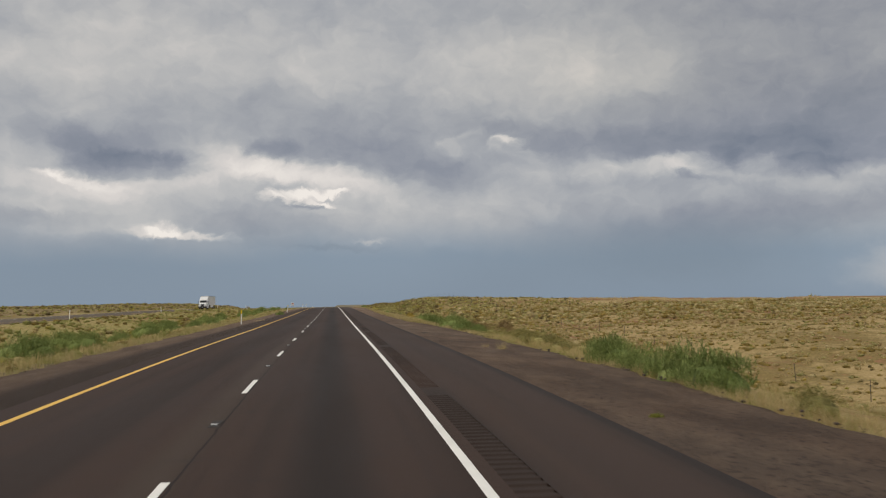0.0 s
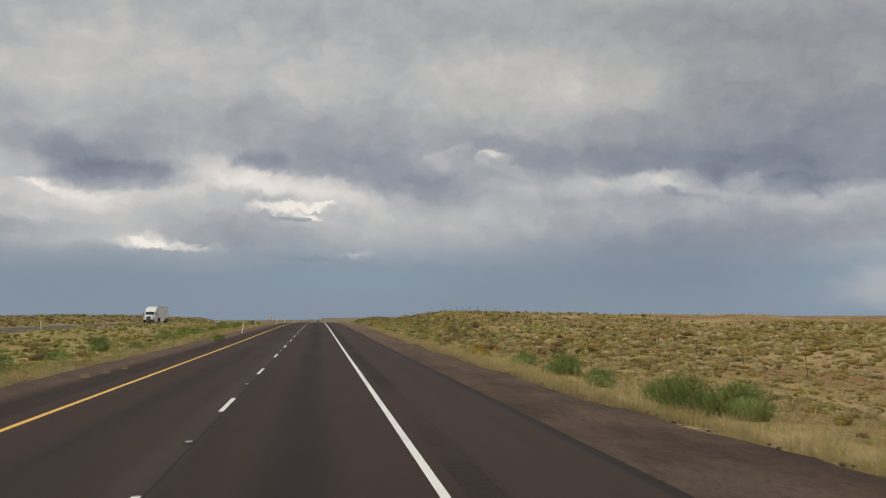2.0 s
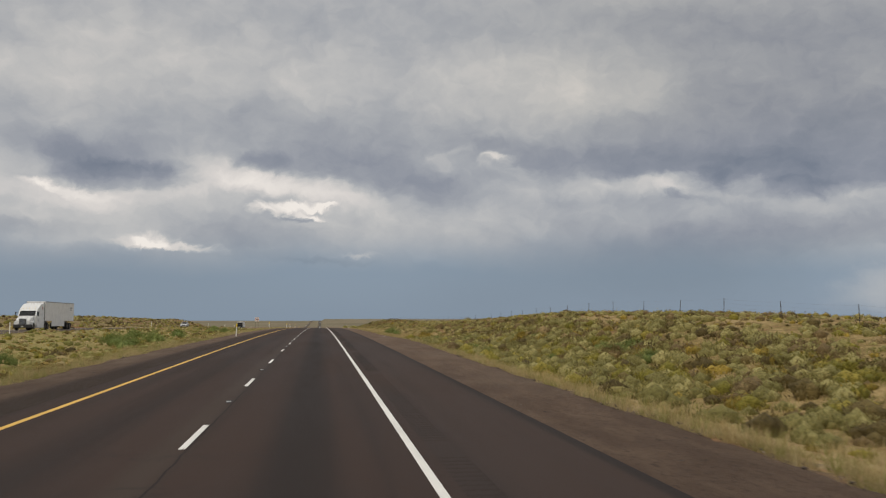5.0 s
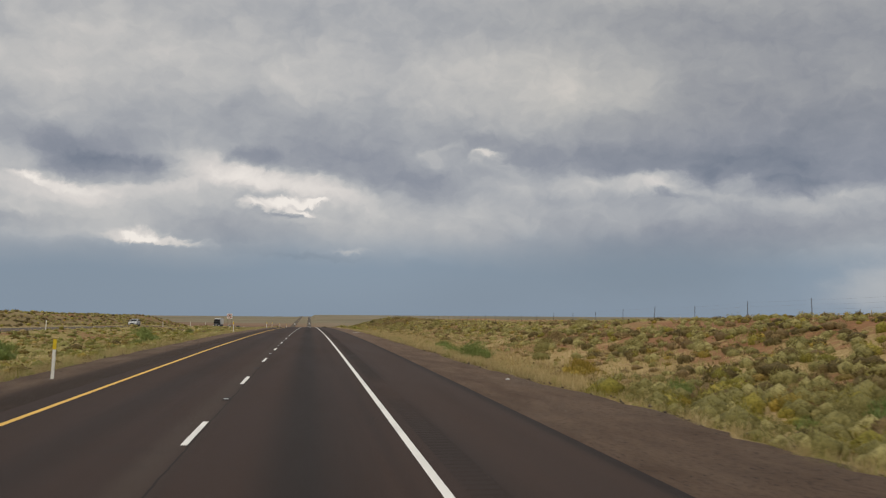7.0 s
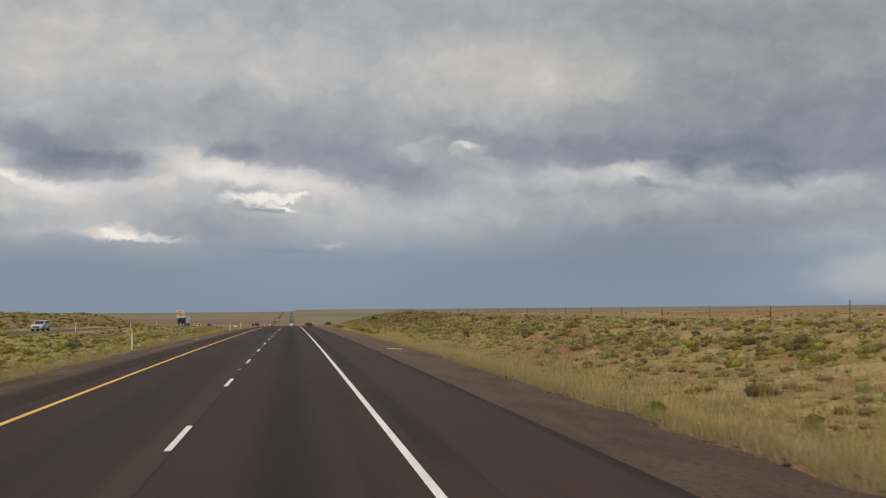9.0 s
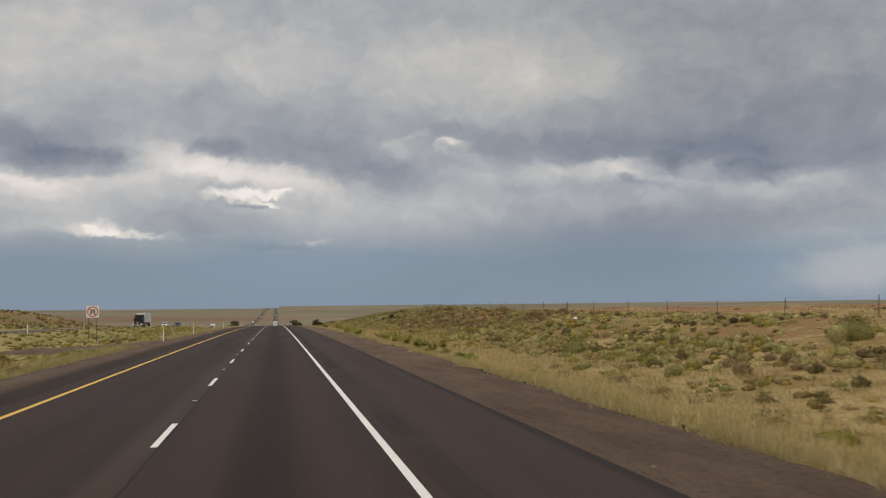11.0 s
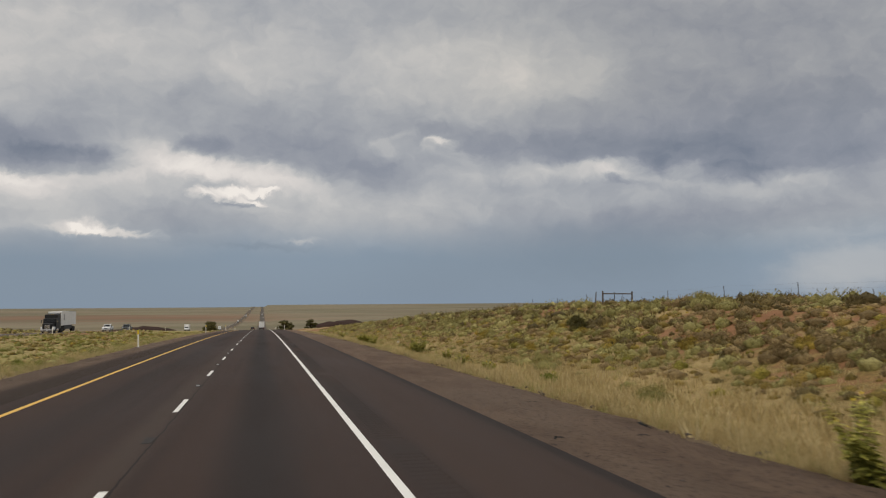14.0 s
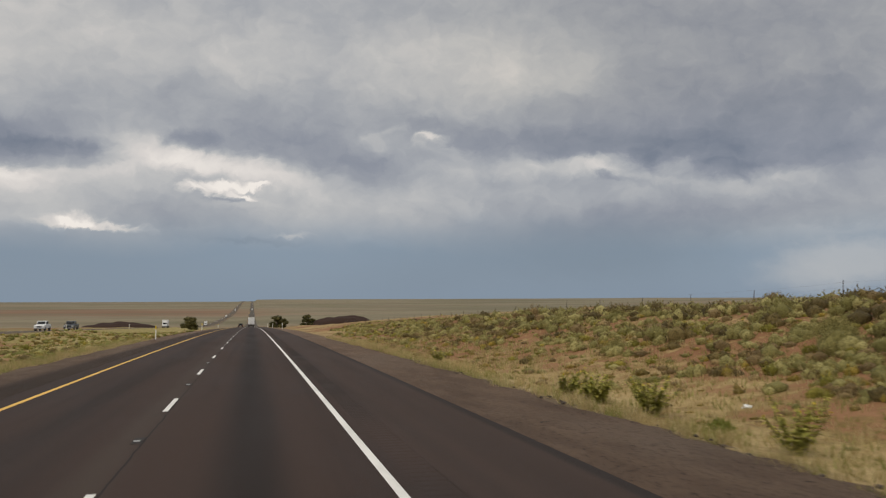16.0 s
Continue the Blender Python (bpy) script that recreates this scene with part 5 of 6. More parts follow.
BUSHES = {
    "green": ("bright green bushy shrub beside the road gravel", [bush_mesh("green_shrub", M_SHRUB, 0.95, 1.0, 1150, 0.22, 0.022, 0.8, 26) for k in range(3)]),
    "weed": ("small leafy green weed clump at the gravel edge", [bush_mesh("weed_clump", M_WEED, 0.5, 0.55, 600, 0.15, 0.024, 0.8) for k in range(3)]),
    "sage": ("rounded grey-green sagebrush on the road bank", [bush_mesh("sage_shrub", M_SAGE, 0.8, 0.85, 800, 0.12, 0.018, 0.65, 22) for k in range(4)]),
    "gold": ("yellow-green rabbitbrush bush at the verge", [bush_mesh("rabbitbrush_shrub", M_YELLOWISH, 0.75, 0.75, 1100, 0.15, 0.017, 0.75, 20) for k in range(2)]),
    "dark": ("dark green juniper bush on the road bank", [bush_mesh("juniper_bush", M_TREE, 0.95, 1.5, 1300, 0.17, 0.07, 0.5, 20) for k in range(2)]),
    "straw": ("pale dry grass tuft standing alone on the gravel", [tri_mesh("straw_tuft", *blade_tuft(rng, 0.75, 0.55, 150, 0.007), M_STRAW) for k in range(2)]),
    "dead": ("grey-brown leafless brush on the road bank", [bush_mesh("dead_shrub", M_DEAD, 0.8, 0.8, 1000, 0.22, 0.012, 0.6, 16) for k in range(2)]),
}


def bush(kind, x, y, size=1.0, tall=1.0):
    label, meshes = BUSHES[kind]
    name = {"green": "green_shrub", "weed": "weed_clump", "sage": "sagebrush_shrub", "gold": "rabbitbrush_shrub", "dark": "juniper_bush", "dead": "dead_shrub", "straw": "straw_tuft"}[kind]
    o = tagged(new(name, meshes[random.randrange(len(meshes))]), label, "shrub", name.replace("_", " ") + "s along the road")
    base = min(z_at(x, y), float(road_z(y)) - 0.1) if abs(x) < 9 else z_at(x, y)
    o.matrix_basis = pose(x, y, base - 0.04, 0, 0, random.uniform(0, 360)) @ Matrix.Diagonal((size, size, size * tall, 1))
    return o


for x, y, s in ((11.4, 8.8, 1.1), (11.3, 5.6, 1.0), (11.4, 3.0, 1.25), (11.2, 0.8, 1.2), (11.9, 11, 1.2), (11.5, 49.6, 1.35), (11.2, 43.0, 1.0), (12.3, 42.0, 0.8), (11.6, 62.6, 1.1), (12.9, 62.1, 1.1), (12.5, 66, 0.9), (12.7, 78, 1.1), (12.3, 72, 0.8), (12.4, 84, 0.9), (11.9, 40.2, 0.7), (11.1, 240.6, 1.15), (11.2, 249.7, 0.7), (12.3, 260.4, 0.8), (12.5, 117.0, 0.55), (10.8, 124.8, 0.6),
                (12.6, 118.6, 0.5), (10.9, 125.8, 0.5), (12.8, 186.8, 0.7), (13.9, 219.9, 0.7), (12.5, 260.8, 0.6),
                (-5.9, 113.2, 0.75), (-10, 18.4, 1.0), (-11.2, 14, 0.9), (-10, 70.1, 0.9), (-11, 66, 0.8), (-10.3, 59.9, 0.8), (-10.8, 126.5, 0.9), (-9.8, 101, 0.7), (-12, 92, 0.9), (-11, 36, 0.8),
                (-14, 180, 0.9), (-11, 262, 0.6), (-16, 330, 0.8), (-10.6, 27, 1.1), (-11.9, 22, 1.3), (-12.6, 30, 1.2), (-10.9, 44, 1.2), (-12.2, 50, 1.3), (-11.4, 56, 1.0), (-13.2, 63, 1.3), (-11.8, 78, 1.1), (-12.4, 83, 1.3), (-14.0, 110, 1.3),
                (-13.4, 134, 1.2), (-12.4, 152, 1.1), (-15, 160, 1.3), (-13, 205, 1.2), (-16, 214, 1.4), (-14.5, 224, 1.3), (-18, 232, 1.4), (-15.5, 246, 1.2), (-13.5, 282, 1.1), (-17.5, 300, 1.3)):
    bush("green", x, y, s)
for x, y, s in ((7.5, -5.1, 0.38), (10.6, 363.5, 1.0), (11.3, 363.2, 0.9), (11.2, 358.8, 0.9), (11.5, 357.5, 1.0), (12.2, 436.9, 1.0), (11.5, 484.1, 0.7), (10.2, 273, 0.7), (12.0, 297.9, 0.5), (12.1, 292.9, 0.5),
                (-9.5, 366, 0.8), (-9.2, 372, 0.7), (-10.5, 455, 0.8), (-9, 471, 0.6), (11.0, 248.6, 0.6), (10.9, 241.7, 0.8)):
    bush("weed", x, y, s)
for x, y, s in ((11.6, -3.1, 0.9), (12.3, 46.7, 0.85), (13.2, 52, 0.9), (13.3, 34.3, 0.9), (13.2, 32.4, 1.0), (12.8, 30.1, 1.1), (12.5, 28.2, 1.1), (13.4, 27.4, 1.2), (13.5, 39.4, 0.8), (13.2, 42.0, 0.9), (12.4, 25.5, 1.0), (13.0, 37.0, 0.7), (12.6, 20.5, 0.9), (13.2, 17.5, 1.0), (14.4, 29.5, 0.9), (16.7, 246.6, 1.1), (15.4, 243, 1.0), (15.3, 190.5, 0.9), (14.9, 212.2, 0.8), (12.4, 270.3, 0.6), (21.3, 383.8, 1.3), (23.7, 517.7, 1.0), (20.4, 492.3, 1.5), (22.0, 494.5, 1.1), (14.3, 443.6, 1.1), (13.2, 430, 0.9),
                (16, 132, 1.0), (18, 150, 1.1), (17, 172, 1.0), (22, 200, 1.2), (19, 238, 1.1), (24, 262, 1.2), (20, 322, 1.1), (24, 345, 1.4), (18, 360, 1.2), (26, 402, 1.3), (21, 428, 1.2), (25, 449, 1.3), (22, 470, 1.2), (18, 505, 1.0)):
    bush("sage", x, y, s)
r = random.Random(77)
for k in range(64):
    x, y = r.uniform(11.3, 20.0), r.uniform(172, 220)
    bush(r.choice(("sage", "sage", "gold", "green", "dead")), x, y, r.uniform(0.5, 0.95) * (0.8 if x < 14.5 else 1), 0.85)
for k in range(34):
    x, y = r.uniform(15.5, 24), r.uniform(392, 470)
    bush(r.choice(("sage", "dead", "gold", "dead", "sage")), x, y, r.uniform(0.5, 0.9), 0.85)
for x, y, s in ((11.9, 94.4, 1.1), (13.8, 230.2, 1.15), (14.6, 231.6, 1.0), (14.5, 180.4, 0.7), (16.6, 453.3, 0.8), (12.8, 471.2, 0.6), (18.5, 446, 0.8), (19.5, 440, 0.8), (20, 488, 0.7), (15.5, 375, 0.7), (22, 372, 0.8)):
    bush("gold", x, y, s)
for x, y, s in ((20.4, 456.0, 0.75),):
    bush("dark", x, y, s)
for x, y, s in ((12.7, 46.4, 1.3), (13.4, 44.5, 1.1), (17.8, 61, 1.2), (16.4, 51.7, 1.0), (18.5, 250.5, 1.2), (17, 137, 1.1), (20, 160, 1.1), (19, 213, 1.1), (24, 388, 1.3), (27, 410, 1.3), (16, 128, 1.0), (23, 421, 1.1), (30.8, 512, 1.35), (32.6, 516, 0.7), (30, 398, 0.9), (29, 432, 0.8), (28.6, 224, 0.7)):
    bush("dead", x, y, s)


for x, y, s in ((8.6, 14.6, 0.75), (8.2, 16.0, 0.5), (-5.8, 424, 0.6), (-6.2, 426.5, 0.5), (-5.9, 73.0, 0.45), (-5.7, 75.2, 0.4), (-5.5, 77.4, 0.4), (-6.4, 334, 0.5), (9.0, 120, 0.4)):
    bush("straw", x, y, s)


def sunflower(x, y, tall):
    """A branching wild sunflower: thin stems, broad leaves, small yellow heads."""
    s = empty("sunflower", "tall leafy wild sunflower with small yellow heads at the verge", "sunflower", "sunflowers along the verge")
    r = np.random.RandomState(int(y * 10) % 9999)
    heads, lv, lt = [], [], []
    for k in range(9):
        a, out = r.uniform(0, math.tau), r.uniform(0.15, 0.75) * (0.5 + 0.5 * tall)
        tip = Vector((math.cos(a) * out, math.sin(a) * out, tall * r.uniform(0.55, 1.0)))
        part("stem", rod((0.03 * math.cos(a), 0.03 * math.sin(a), -0.05), tip, 0.010, 0.006, 5), M_WEED, s)
        heads.append(tip)
        for m in range(92):
            u = r.uniform(0.05, 0.97)
            b = tip * u
            ang, droop, size = r.uniform(0, math.tau), r.uniform(-0.5, 0.25), r.uniform(0.07, 0.15) * (1.35 - 0.55 * u)
            d = Vector((math.cos(ang), math.sin(ang), droop)).normalized()
            w = Vector((-math.sin(ang), math.cos(ang), 0)) * size * 0.38
            n = len(lv)
            lv += [b, b + d * size * 0.5 + w, b + d * size * 1.15, b + d * size * 0.5 - w]
            lt += [(n, n + 1, n + 2), (n, n + 2, n + 3)]
    o = new("leaves", tri_mesh("leaves", np.array([tuple(v) for v in lv]), np.array(lt), M_SUNLEAF))
    o.parent = s
    for h in heads[:4]:
        bm = bmesh.new()
        ang = r.uniform(0, math.tau)
        m = Matrix.Translation(h) @ Matrix.Rotation(ang, 4, "Z") @ Matrix.Rotation(1.1, 4, "X")
        for p in range(11):
            q = p * math.tau / 11
            c = [bm.verts.new(m @ Vector((math.cos(q + e) * d, math.sin(q + e) * d, zz))) for e, d, zz in ((-0.2, 0.013, 0), (0.2, 0.013, 0), (0.12, 0.029, 0.004), (-0.12, 0.029, 0.004))]
            bm.faces.new(c)
        bmesh.ops.create_cone(bm, cap_ends=True, segments=8, radius1=0.015, radius2=0.012, depth=0.012, matrix=m)
        part("flower_head", bm, M_PETAL, s, "yellow flower head")
    s.matrix_basis = pose(x, y, z_at(x, y) - 0.02)


for x, y, t in ((11.2, 371.4, 1.0), (11.7, 369.3, 1.0), (13.0, 401.7, 1.1), (13.8, 400.2, 1.2), (10.05, 416.7, 1.35), (10.15, 416.4, 0.9), (10.3, 411.5, 0.85), (10.6, 409.6, 0.8), (10.2, 406.5, 1.1), (10.45, 406.0, 1.0), (10.2, 403.7, 1.05), (10.4, 403.4, 0.9), (11.4, 390.4, 1.2), (11.8, 389.0, 1.2),
                (12.2, 455.0, 0.75), (11.4, 448.0, 0.7), (11.2, 441.9, 0.65), (11.2, 490.8, 1.0), (11.4, 490.3, 0.9), (11.4, 487.1, 1.1), (11.7, 487.8, 1.0), (11.2, 481.0, 1.15), (11.4, 493.3, 0.75), (11.3, 511.8, 0.9),
                (11.5, 396, 1.0), (13.1, 394.5, 1.1), (12.8, 466.9, 1.2), (13.2, 468.4, 1.2), (12.5, 466.0, 1.0), (12.6, 468.6, 1.1), (11.4, 374, 1.1), (11.3, 379.0, 1.15), (12.9, 379.1, 1.2), (12.4, 384.8, 1.0), (13.8, 377, 1.2), (12.2, 398.5, 1.1)):
    sunflower(x, y, t)

# stones, tyre scraps and litter on the gravel
rng = np.random.RandomState(23)
stone = []
for k in range(4):
    bm = bmesh.new()
    bmesh.ops.create_icosphere(bm, subdivisions=1, radius=0.5)
    for v in bm.verts:
        v.co *= rng.uniform(0.7, 1.15)
        v.co.z *= 0.55
    me = bpy.data.meshes.new("stone")
    bm.to_mesh(me)
    bm.free()
    arr = np.empty(len(me.vertices) * 3, np.float32)
    me.vertices.foreach_get("co", arr)
    stone.append((arr.reshape(-1, 3), np.array([tuple(p.vertices) for p in me.polygons])))
x, y = sow(5200, 6.8, 9.6, -14, 520, 401, lambda x, y: 0.35 + 0.65 * sstep(x, 7.8, 9.2))
x2, y2 = sow(1300, -8.6, -5.4, -14, 520, 402)
xs, ys = np.concatenate([x, x2]), np.concatenate([y, y2])
sz = 0.018 + 0.10 * rng.rand(len(xs)) ** 5
zs = road_z(ys) - 0.02 - 0.10 * np.clip(np.where(xs > 0, (xs - EDGE_R) / (GRAVEL_R - EDGE_R), (EDGE_L - xs) / (EDGE_L - GRAVEL_L)), 0, 1.1) ** 1.3
pale = rng.rand(len(xs)) < 0.3
scatter("loose_stones", stone, xs[pale], ys[pale], sz[pale] * 0.8, M_PALE_STONE, "loose pale stones over the gravel shoulder", "stones", rng, 0.0, zs[pale])
xs, ys, zs, sz = xs[~pale], ys[~pale], zs[~pale], sz[~pale]
scatter("loose_stones", stone, xs, ys, sz, M_STONE, "loose dark cinder stones over the gravel shoulder", "stones", rng, 0.0, zs)
xs, ys = sow(2000, 8.6, 9.6, -14, 520, 404)
xs = xs - 9.4 + gravel_edge(ys)
zs = road_z(ys) - 0.15
x3, y3 = sow(1500, -0.28, 0.16, -14, 520, 406, lambda x, y: sstep(waves(y * 0, y, 11, 47), -0.3, 0.5))
xs, ys, zs = np.concatenate([xs, x3 + gravel_edge(y3)]), np.concatenate([ys, y3]), np.concatenate([zs, road_z(y3) - 0.14])
x2, y2 = sow(700, -8.3, -6.0, -14, 520, 405)
xs, ys, zs = np.concatenate([xs, x2]), np.concatenate([ys, y2]), np.concatenate([zs, road_z(y2) - 0.04 - 0.035 * (-5.5 - x2)])
scatter("gravel_clods", stone, xs, ys, 0.03 + 0.13 * rng.rand(len(xs)) ** 3, M_STONE, "dark cinder clods along the outer edge of the gravel", "clods", rng, 0.0, zs)


def tyre_scrap(x, y, length, turn):
    bm = bmesh.new()
    n = 7
    rows = []
    for k in range(n):
        u = k / (n - 1)
        w = 0.05 * (0.5 + random.random())
        rows.append([bm.verts.new((length * (u - 0.5), dx * w + 0.05 * math.sin(u * 3), 0.012 + 0.03 * math.sin(u * math.pi) * random.random() + dz)) for dx, dz in ((-1, 0), (0, 0.02), (1, 0))])
    for a, b in zip(rows, rows[1:]):
        for e in range(2):
            bm.faces.new((a[e], a[e + 1], b[e + 1], b[e]))
    bmesh.ops.solidify(bm, geom=list(bm.faces), thickness=0.015)
    o = tagged(part("tyre_scrap", bm, M_RUBBER), "torn strip of black tyre rubber on the gravel", "debris", "tyre scraps on the shoulder")
    o.matrix_basis = pose(x, y, float(road_z(y)) - 0.05 - 0.09 * max(0, (abs(x) - 7) / 2.2), 0, 0, turn)


for x, y, ln, turn in ((8.0, 2.6, 0.5, 30), (7.4, 33, 0.6, 10), (8.3, 60, 0.5, 60), (9.6, 191, 0.6, 20), (9.6, 180.8, 0.6, 70), (8.7, 406.9, 0.4, 10), (8.3, 403.7, 0.4, 5), (7.05, 401.9, 0.5, -30), (7.2, 411.0, 0.35, 5), (8.55, 427.3, 0.45, 10), (7.0, 420.7, 0.3, 40), (9.6, 422.9, 0.6, 80), (8.9, 204, 0.5, 5), (8.2, 371, 0.5, -8), (8.6, 366.5, 0.6, -5), (8.9, 361, 0.6, 20), (7.9, 445.5, 0.6, 0),
                       (8.4, 448.5, 0.5, 15), (8.5, 443, 0.5, -20), (7.6, 484, 0.35, 40), (8.9, 477.5, 0.6, -10), (7.4, 398, 0.4, 50), (9.2, 376, 0.9, 85), (9.3, 369.5, 0.8, 78), (9.25, 364, 0.9, 95), (9.3, 357.2, 0.7, 88), (9.2, 351, 0.6, 80), (9.1, 455.5, 0.8, 86), (9.3, 450.2, 0.7, 75), (9.35, 460.8, 0.6, 92), (9.2, 466, 0.7, 84), (9.3, 424, 0.8, 88), (9.2, 417.5, 0.6, 80), (9.3, 411, 0.9, 94), (8.7, 421, 0.4, 20), (9.2, 232, 0.6, 85), (9.3, 226, 0.8, 92), (9.2, 28, 0.6, 85), (9.0, 22, 0.5, 70), (-6.4, 205, 0.6, 80), (-6.6, 262, 0.4, 40), (-6.2, 420, 0.4, 10)):
    tyre_scrap(x, y, ln, turn)


def litter(x, y, size):
    bm = bmesh.new()
    bmesh.ops.create_icosphere(bm, subdivisions=2, radius=size)
    for v in bm.verts:
        v.co += Vector((random.uniform(-1, 1), random.uniform(-1, 1), random.uniform(-1, 1))) * size * 0.35
        v.co.z = max(v.co.z * 0.6, -size * 0.3)
    o = tagged(part("litter", bm, M_LITTER), "crumpled white scrap of litter in the grass", "litter", "scraps of litter")
    o.matrix_basis = pose(x, y, (z_at(x, y) if abs(x) > 9 else float(road_z(y)) - 0.09) + size * 0.2)


for x, y, s in ((12.6, 219.0, 0.16), (8.9, 405.7, 0.07), (11.8, 209, 0.10), (10.0, 270.5, 0.12), (9.4, 364, 0.14), (10.4, 358.5, 0.15), (9.9, 379, 0.10), (8.7, 222, 0.07), (13.5, 205, 0.12), (14.5, 488, 0.12), (25, 380, 0.2)):
    litter(x, y, s)

# ---------------------------------------------------------------- vehicles


def wheel(parent, x, y, r, width, name="wheel"):
    """Tyre and rim, axle across the vehicle."""
    w = part(name, rod((x - width / 2, y, r), (x + width / 2, y, r), r * 0.55, r * 0.55, 20), M_STEEL, parent)
    bm = bmesh.new()
    n = 26
    prof = [(-0.5, 0.60), (-0.5, 0.90), (-0.38, 1.0), (0.38, 1.0), (0.5, 0.90), (0.5, 0.60)]
    rings = [[bm.verts.new((x + p * width, y + math.cos(k * math.tau / n) * q * r, r + math.sin(k * math.tau / n) * q * r)) for p, q in prof] for k in range(n)]
    for k in range(n):
        a, b = rings[k], rings[(k + 1) % n]
        for e in range(len(prof) - 1):
            bm.faces.new((a[e], a[e + 1], b[e + 1], b[e]))
    bmesh.ops.recalc_face_normals(bm, faces=bm.faces)
    part("tyre", bm, M_TYRE, w)
    side = 1 if x > 0 else -1
    part("rim", rod((x + side * width * 0.36, y, r), (x + side * width * 0.48, y, r), r * 0.56, r * 0.40, 20), M_CHROME, w)
    return w


def tractor(root, paint, classic):
    """A highway tractor, nose at -y."""
    # hood, cab, sleeper
    hood = [(-3.55, 0.75), (-3.55, 1.35), (-3.35, 1.62), (-1.95, 1.95), (-1.95, 0.75)] if not classic else [(-3.8, 0.75), (-3.8, 1.75), (-3.6, 1.88), (-1.95, 2.0), (-1.95, 0.75)]
    part("hood", prism(hood, -0.92, 0.92, 0.10), paint, root)
    cab = [(-1.95, 0.75), (-1.95, 1.95), (-1.35, 2.75), (-1.0, 3.05), (0.2, 3.65), (1.75, 3.85), (1.75, 0.75)] if not classic else [(-1.95, 0.75), (-1.95, 2.0), (-1.75, 2.75), (-0.7, 2.85), (-0.6, 3.55), (1.75, 3.75), (1.75, 0.75)]
    body = part("cab", prism(cab, -1.20, 1.20, 0.09), paint, root)
    a = ((-1.93, 2.02), (-1.38, 2.70)) if not classic else ((-1.97, 2.08), (-1.80, 2.66))
    bm = bmesh.new()
    q = [bm.verts.new((sx, yy - 0.015, zz)) for sx, (yy, zz) in ((-1.06, a[0]), (1.06, a[0]), (1.0, a[1]), (-1.0, a[1]))]
    f = bm.faces.new(q)
    bmesh.ops.solidify(bm, geom=[f], thickness=0.03)
    part("windshield", bm, M_GLASS, body, "dark windshield")
    for s in (-1, 1):
        part("side_window", box((0.03, 0.75, 0.62), (s * 1.20, -1.1, 2.30), 0.02), M_GLASS, body)
        part("door_seam", box((0.016, 0.03, 1.55), (s * 1.202, -0.62, 1.85), 0.004), M_TRIM, body)
        part("step_tank", box((0.42, 1.7, 0.58), (s * 1.0, -0.55, 0.62), 0.10), M_CHROME if classic else paint, root)
        part("fender", prism([(-3.35, 0.55), (-3.30, 1.10), (-2.95, 1.28), (-2.45, 1.25), (-2.10, 0.95), (-2.05, 0.55), (-2.2, 0.55), (-2.4, 0.98), (-2.95, 1.05), (-3.2, 0.9), (-3.22, 0.55)],
                             s * 0.80, s * 1.22, 0.02), paint, root)
        mirror = part("mirror", box((0.12, 0.10, 0.62), (s * 1.50, -1.85, 2.25), 0.03), M_TRIM, root)
        part("mirror_arm", rod((s * 1.18, -1.7, 2.40), (s * 1.50, -1.82, 2.42), 0.018), M_TRIM, mirror)
        part("headlight", box((0.34, 0.16, 0.24), (s * 0.92, -3.45, 1.12), 0.05), M_LAMP, root, "clear headlight")
        for y in (2.1, 3.4):
            wheel(root, s * 0.95, y, 0.51, 0.58)
        wheel(root, s * 1.02, -2.70, 0.51, 0.30)
        if not classic:
            part("fairing", box((0.05, 2.2, 0.9), (s * 1.18, 0.65, 0.78), 0.02), paint, root)
        part("exhaust_stack", rod((s * 1.12, 1.90, 0.9), (s * 1.12, 1.90, 3.9), 0.07, 0.07, 10), M_CHROME if classic else M_TRIM, root)
    grille = part("grille", box((0.95, 0.07, 0.78), (0, -3.58 if not classic else -3.83, 1.22), 0.05), M_TRIM if not classic else M_CHROME, root)
    for k in range(5):
        part("grille_bar", box((0.86, 0.03, 0.03), (0, -3.63 if not classic else -3.88, 0.95 + 0.13 * k), 0.006), M_CHROME if not classic else M_TRIM, grille)
    bumper = part("bumper", box((2.40, 0.42, 0.46), (0, -3.55 if not classic else -3.85, 0.58), 0.10), M_TRIM if not classic else M_CHROME, root)
    part("plate", box((0.32, 0.02, 0.17), (0, -3.78 if not classic else -4.08, 0.52), 0.004), M_PLATE, bumper)
    part("frame", box((0.95, 4.4, 0.28), (0, 2.1, 0.85), 0.02), M_TRIM, root)
    for k in range(5):
        part("roof_lamp", box((0.10, 0.08, 0.05), (-0.8 + 0.4 * k, -0.98 if not classic else -0.62, 3.08 if not classic else 3.53), 0.01), M_YELLOW, body)


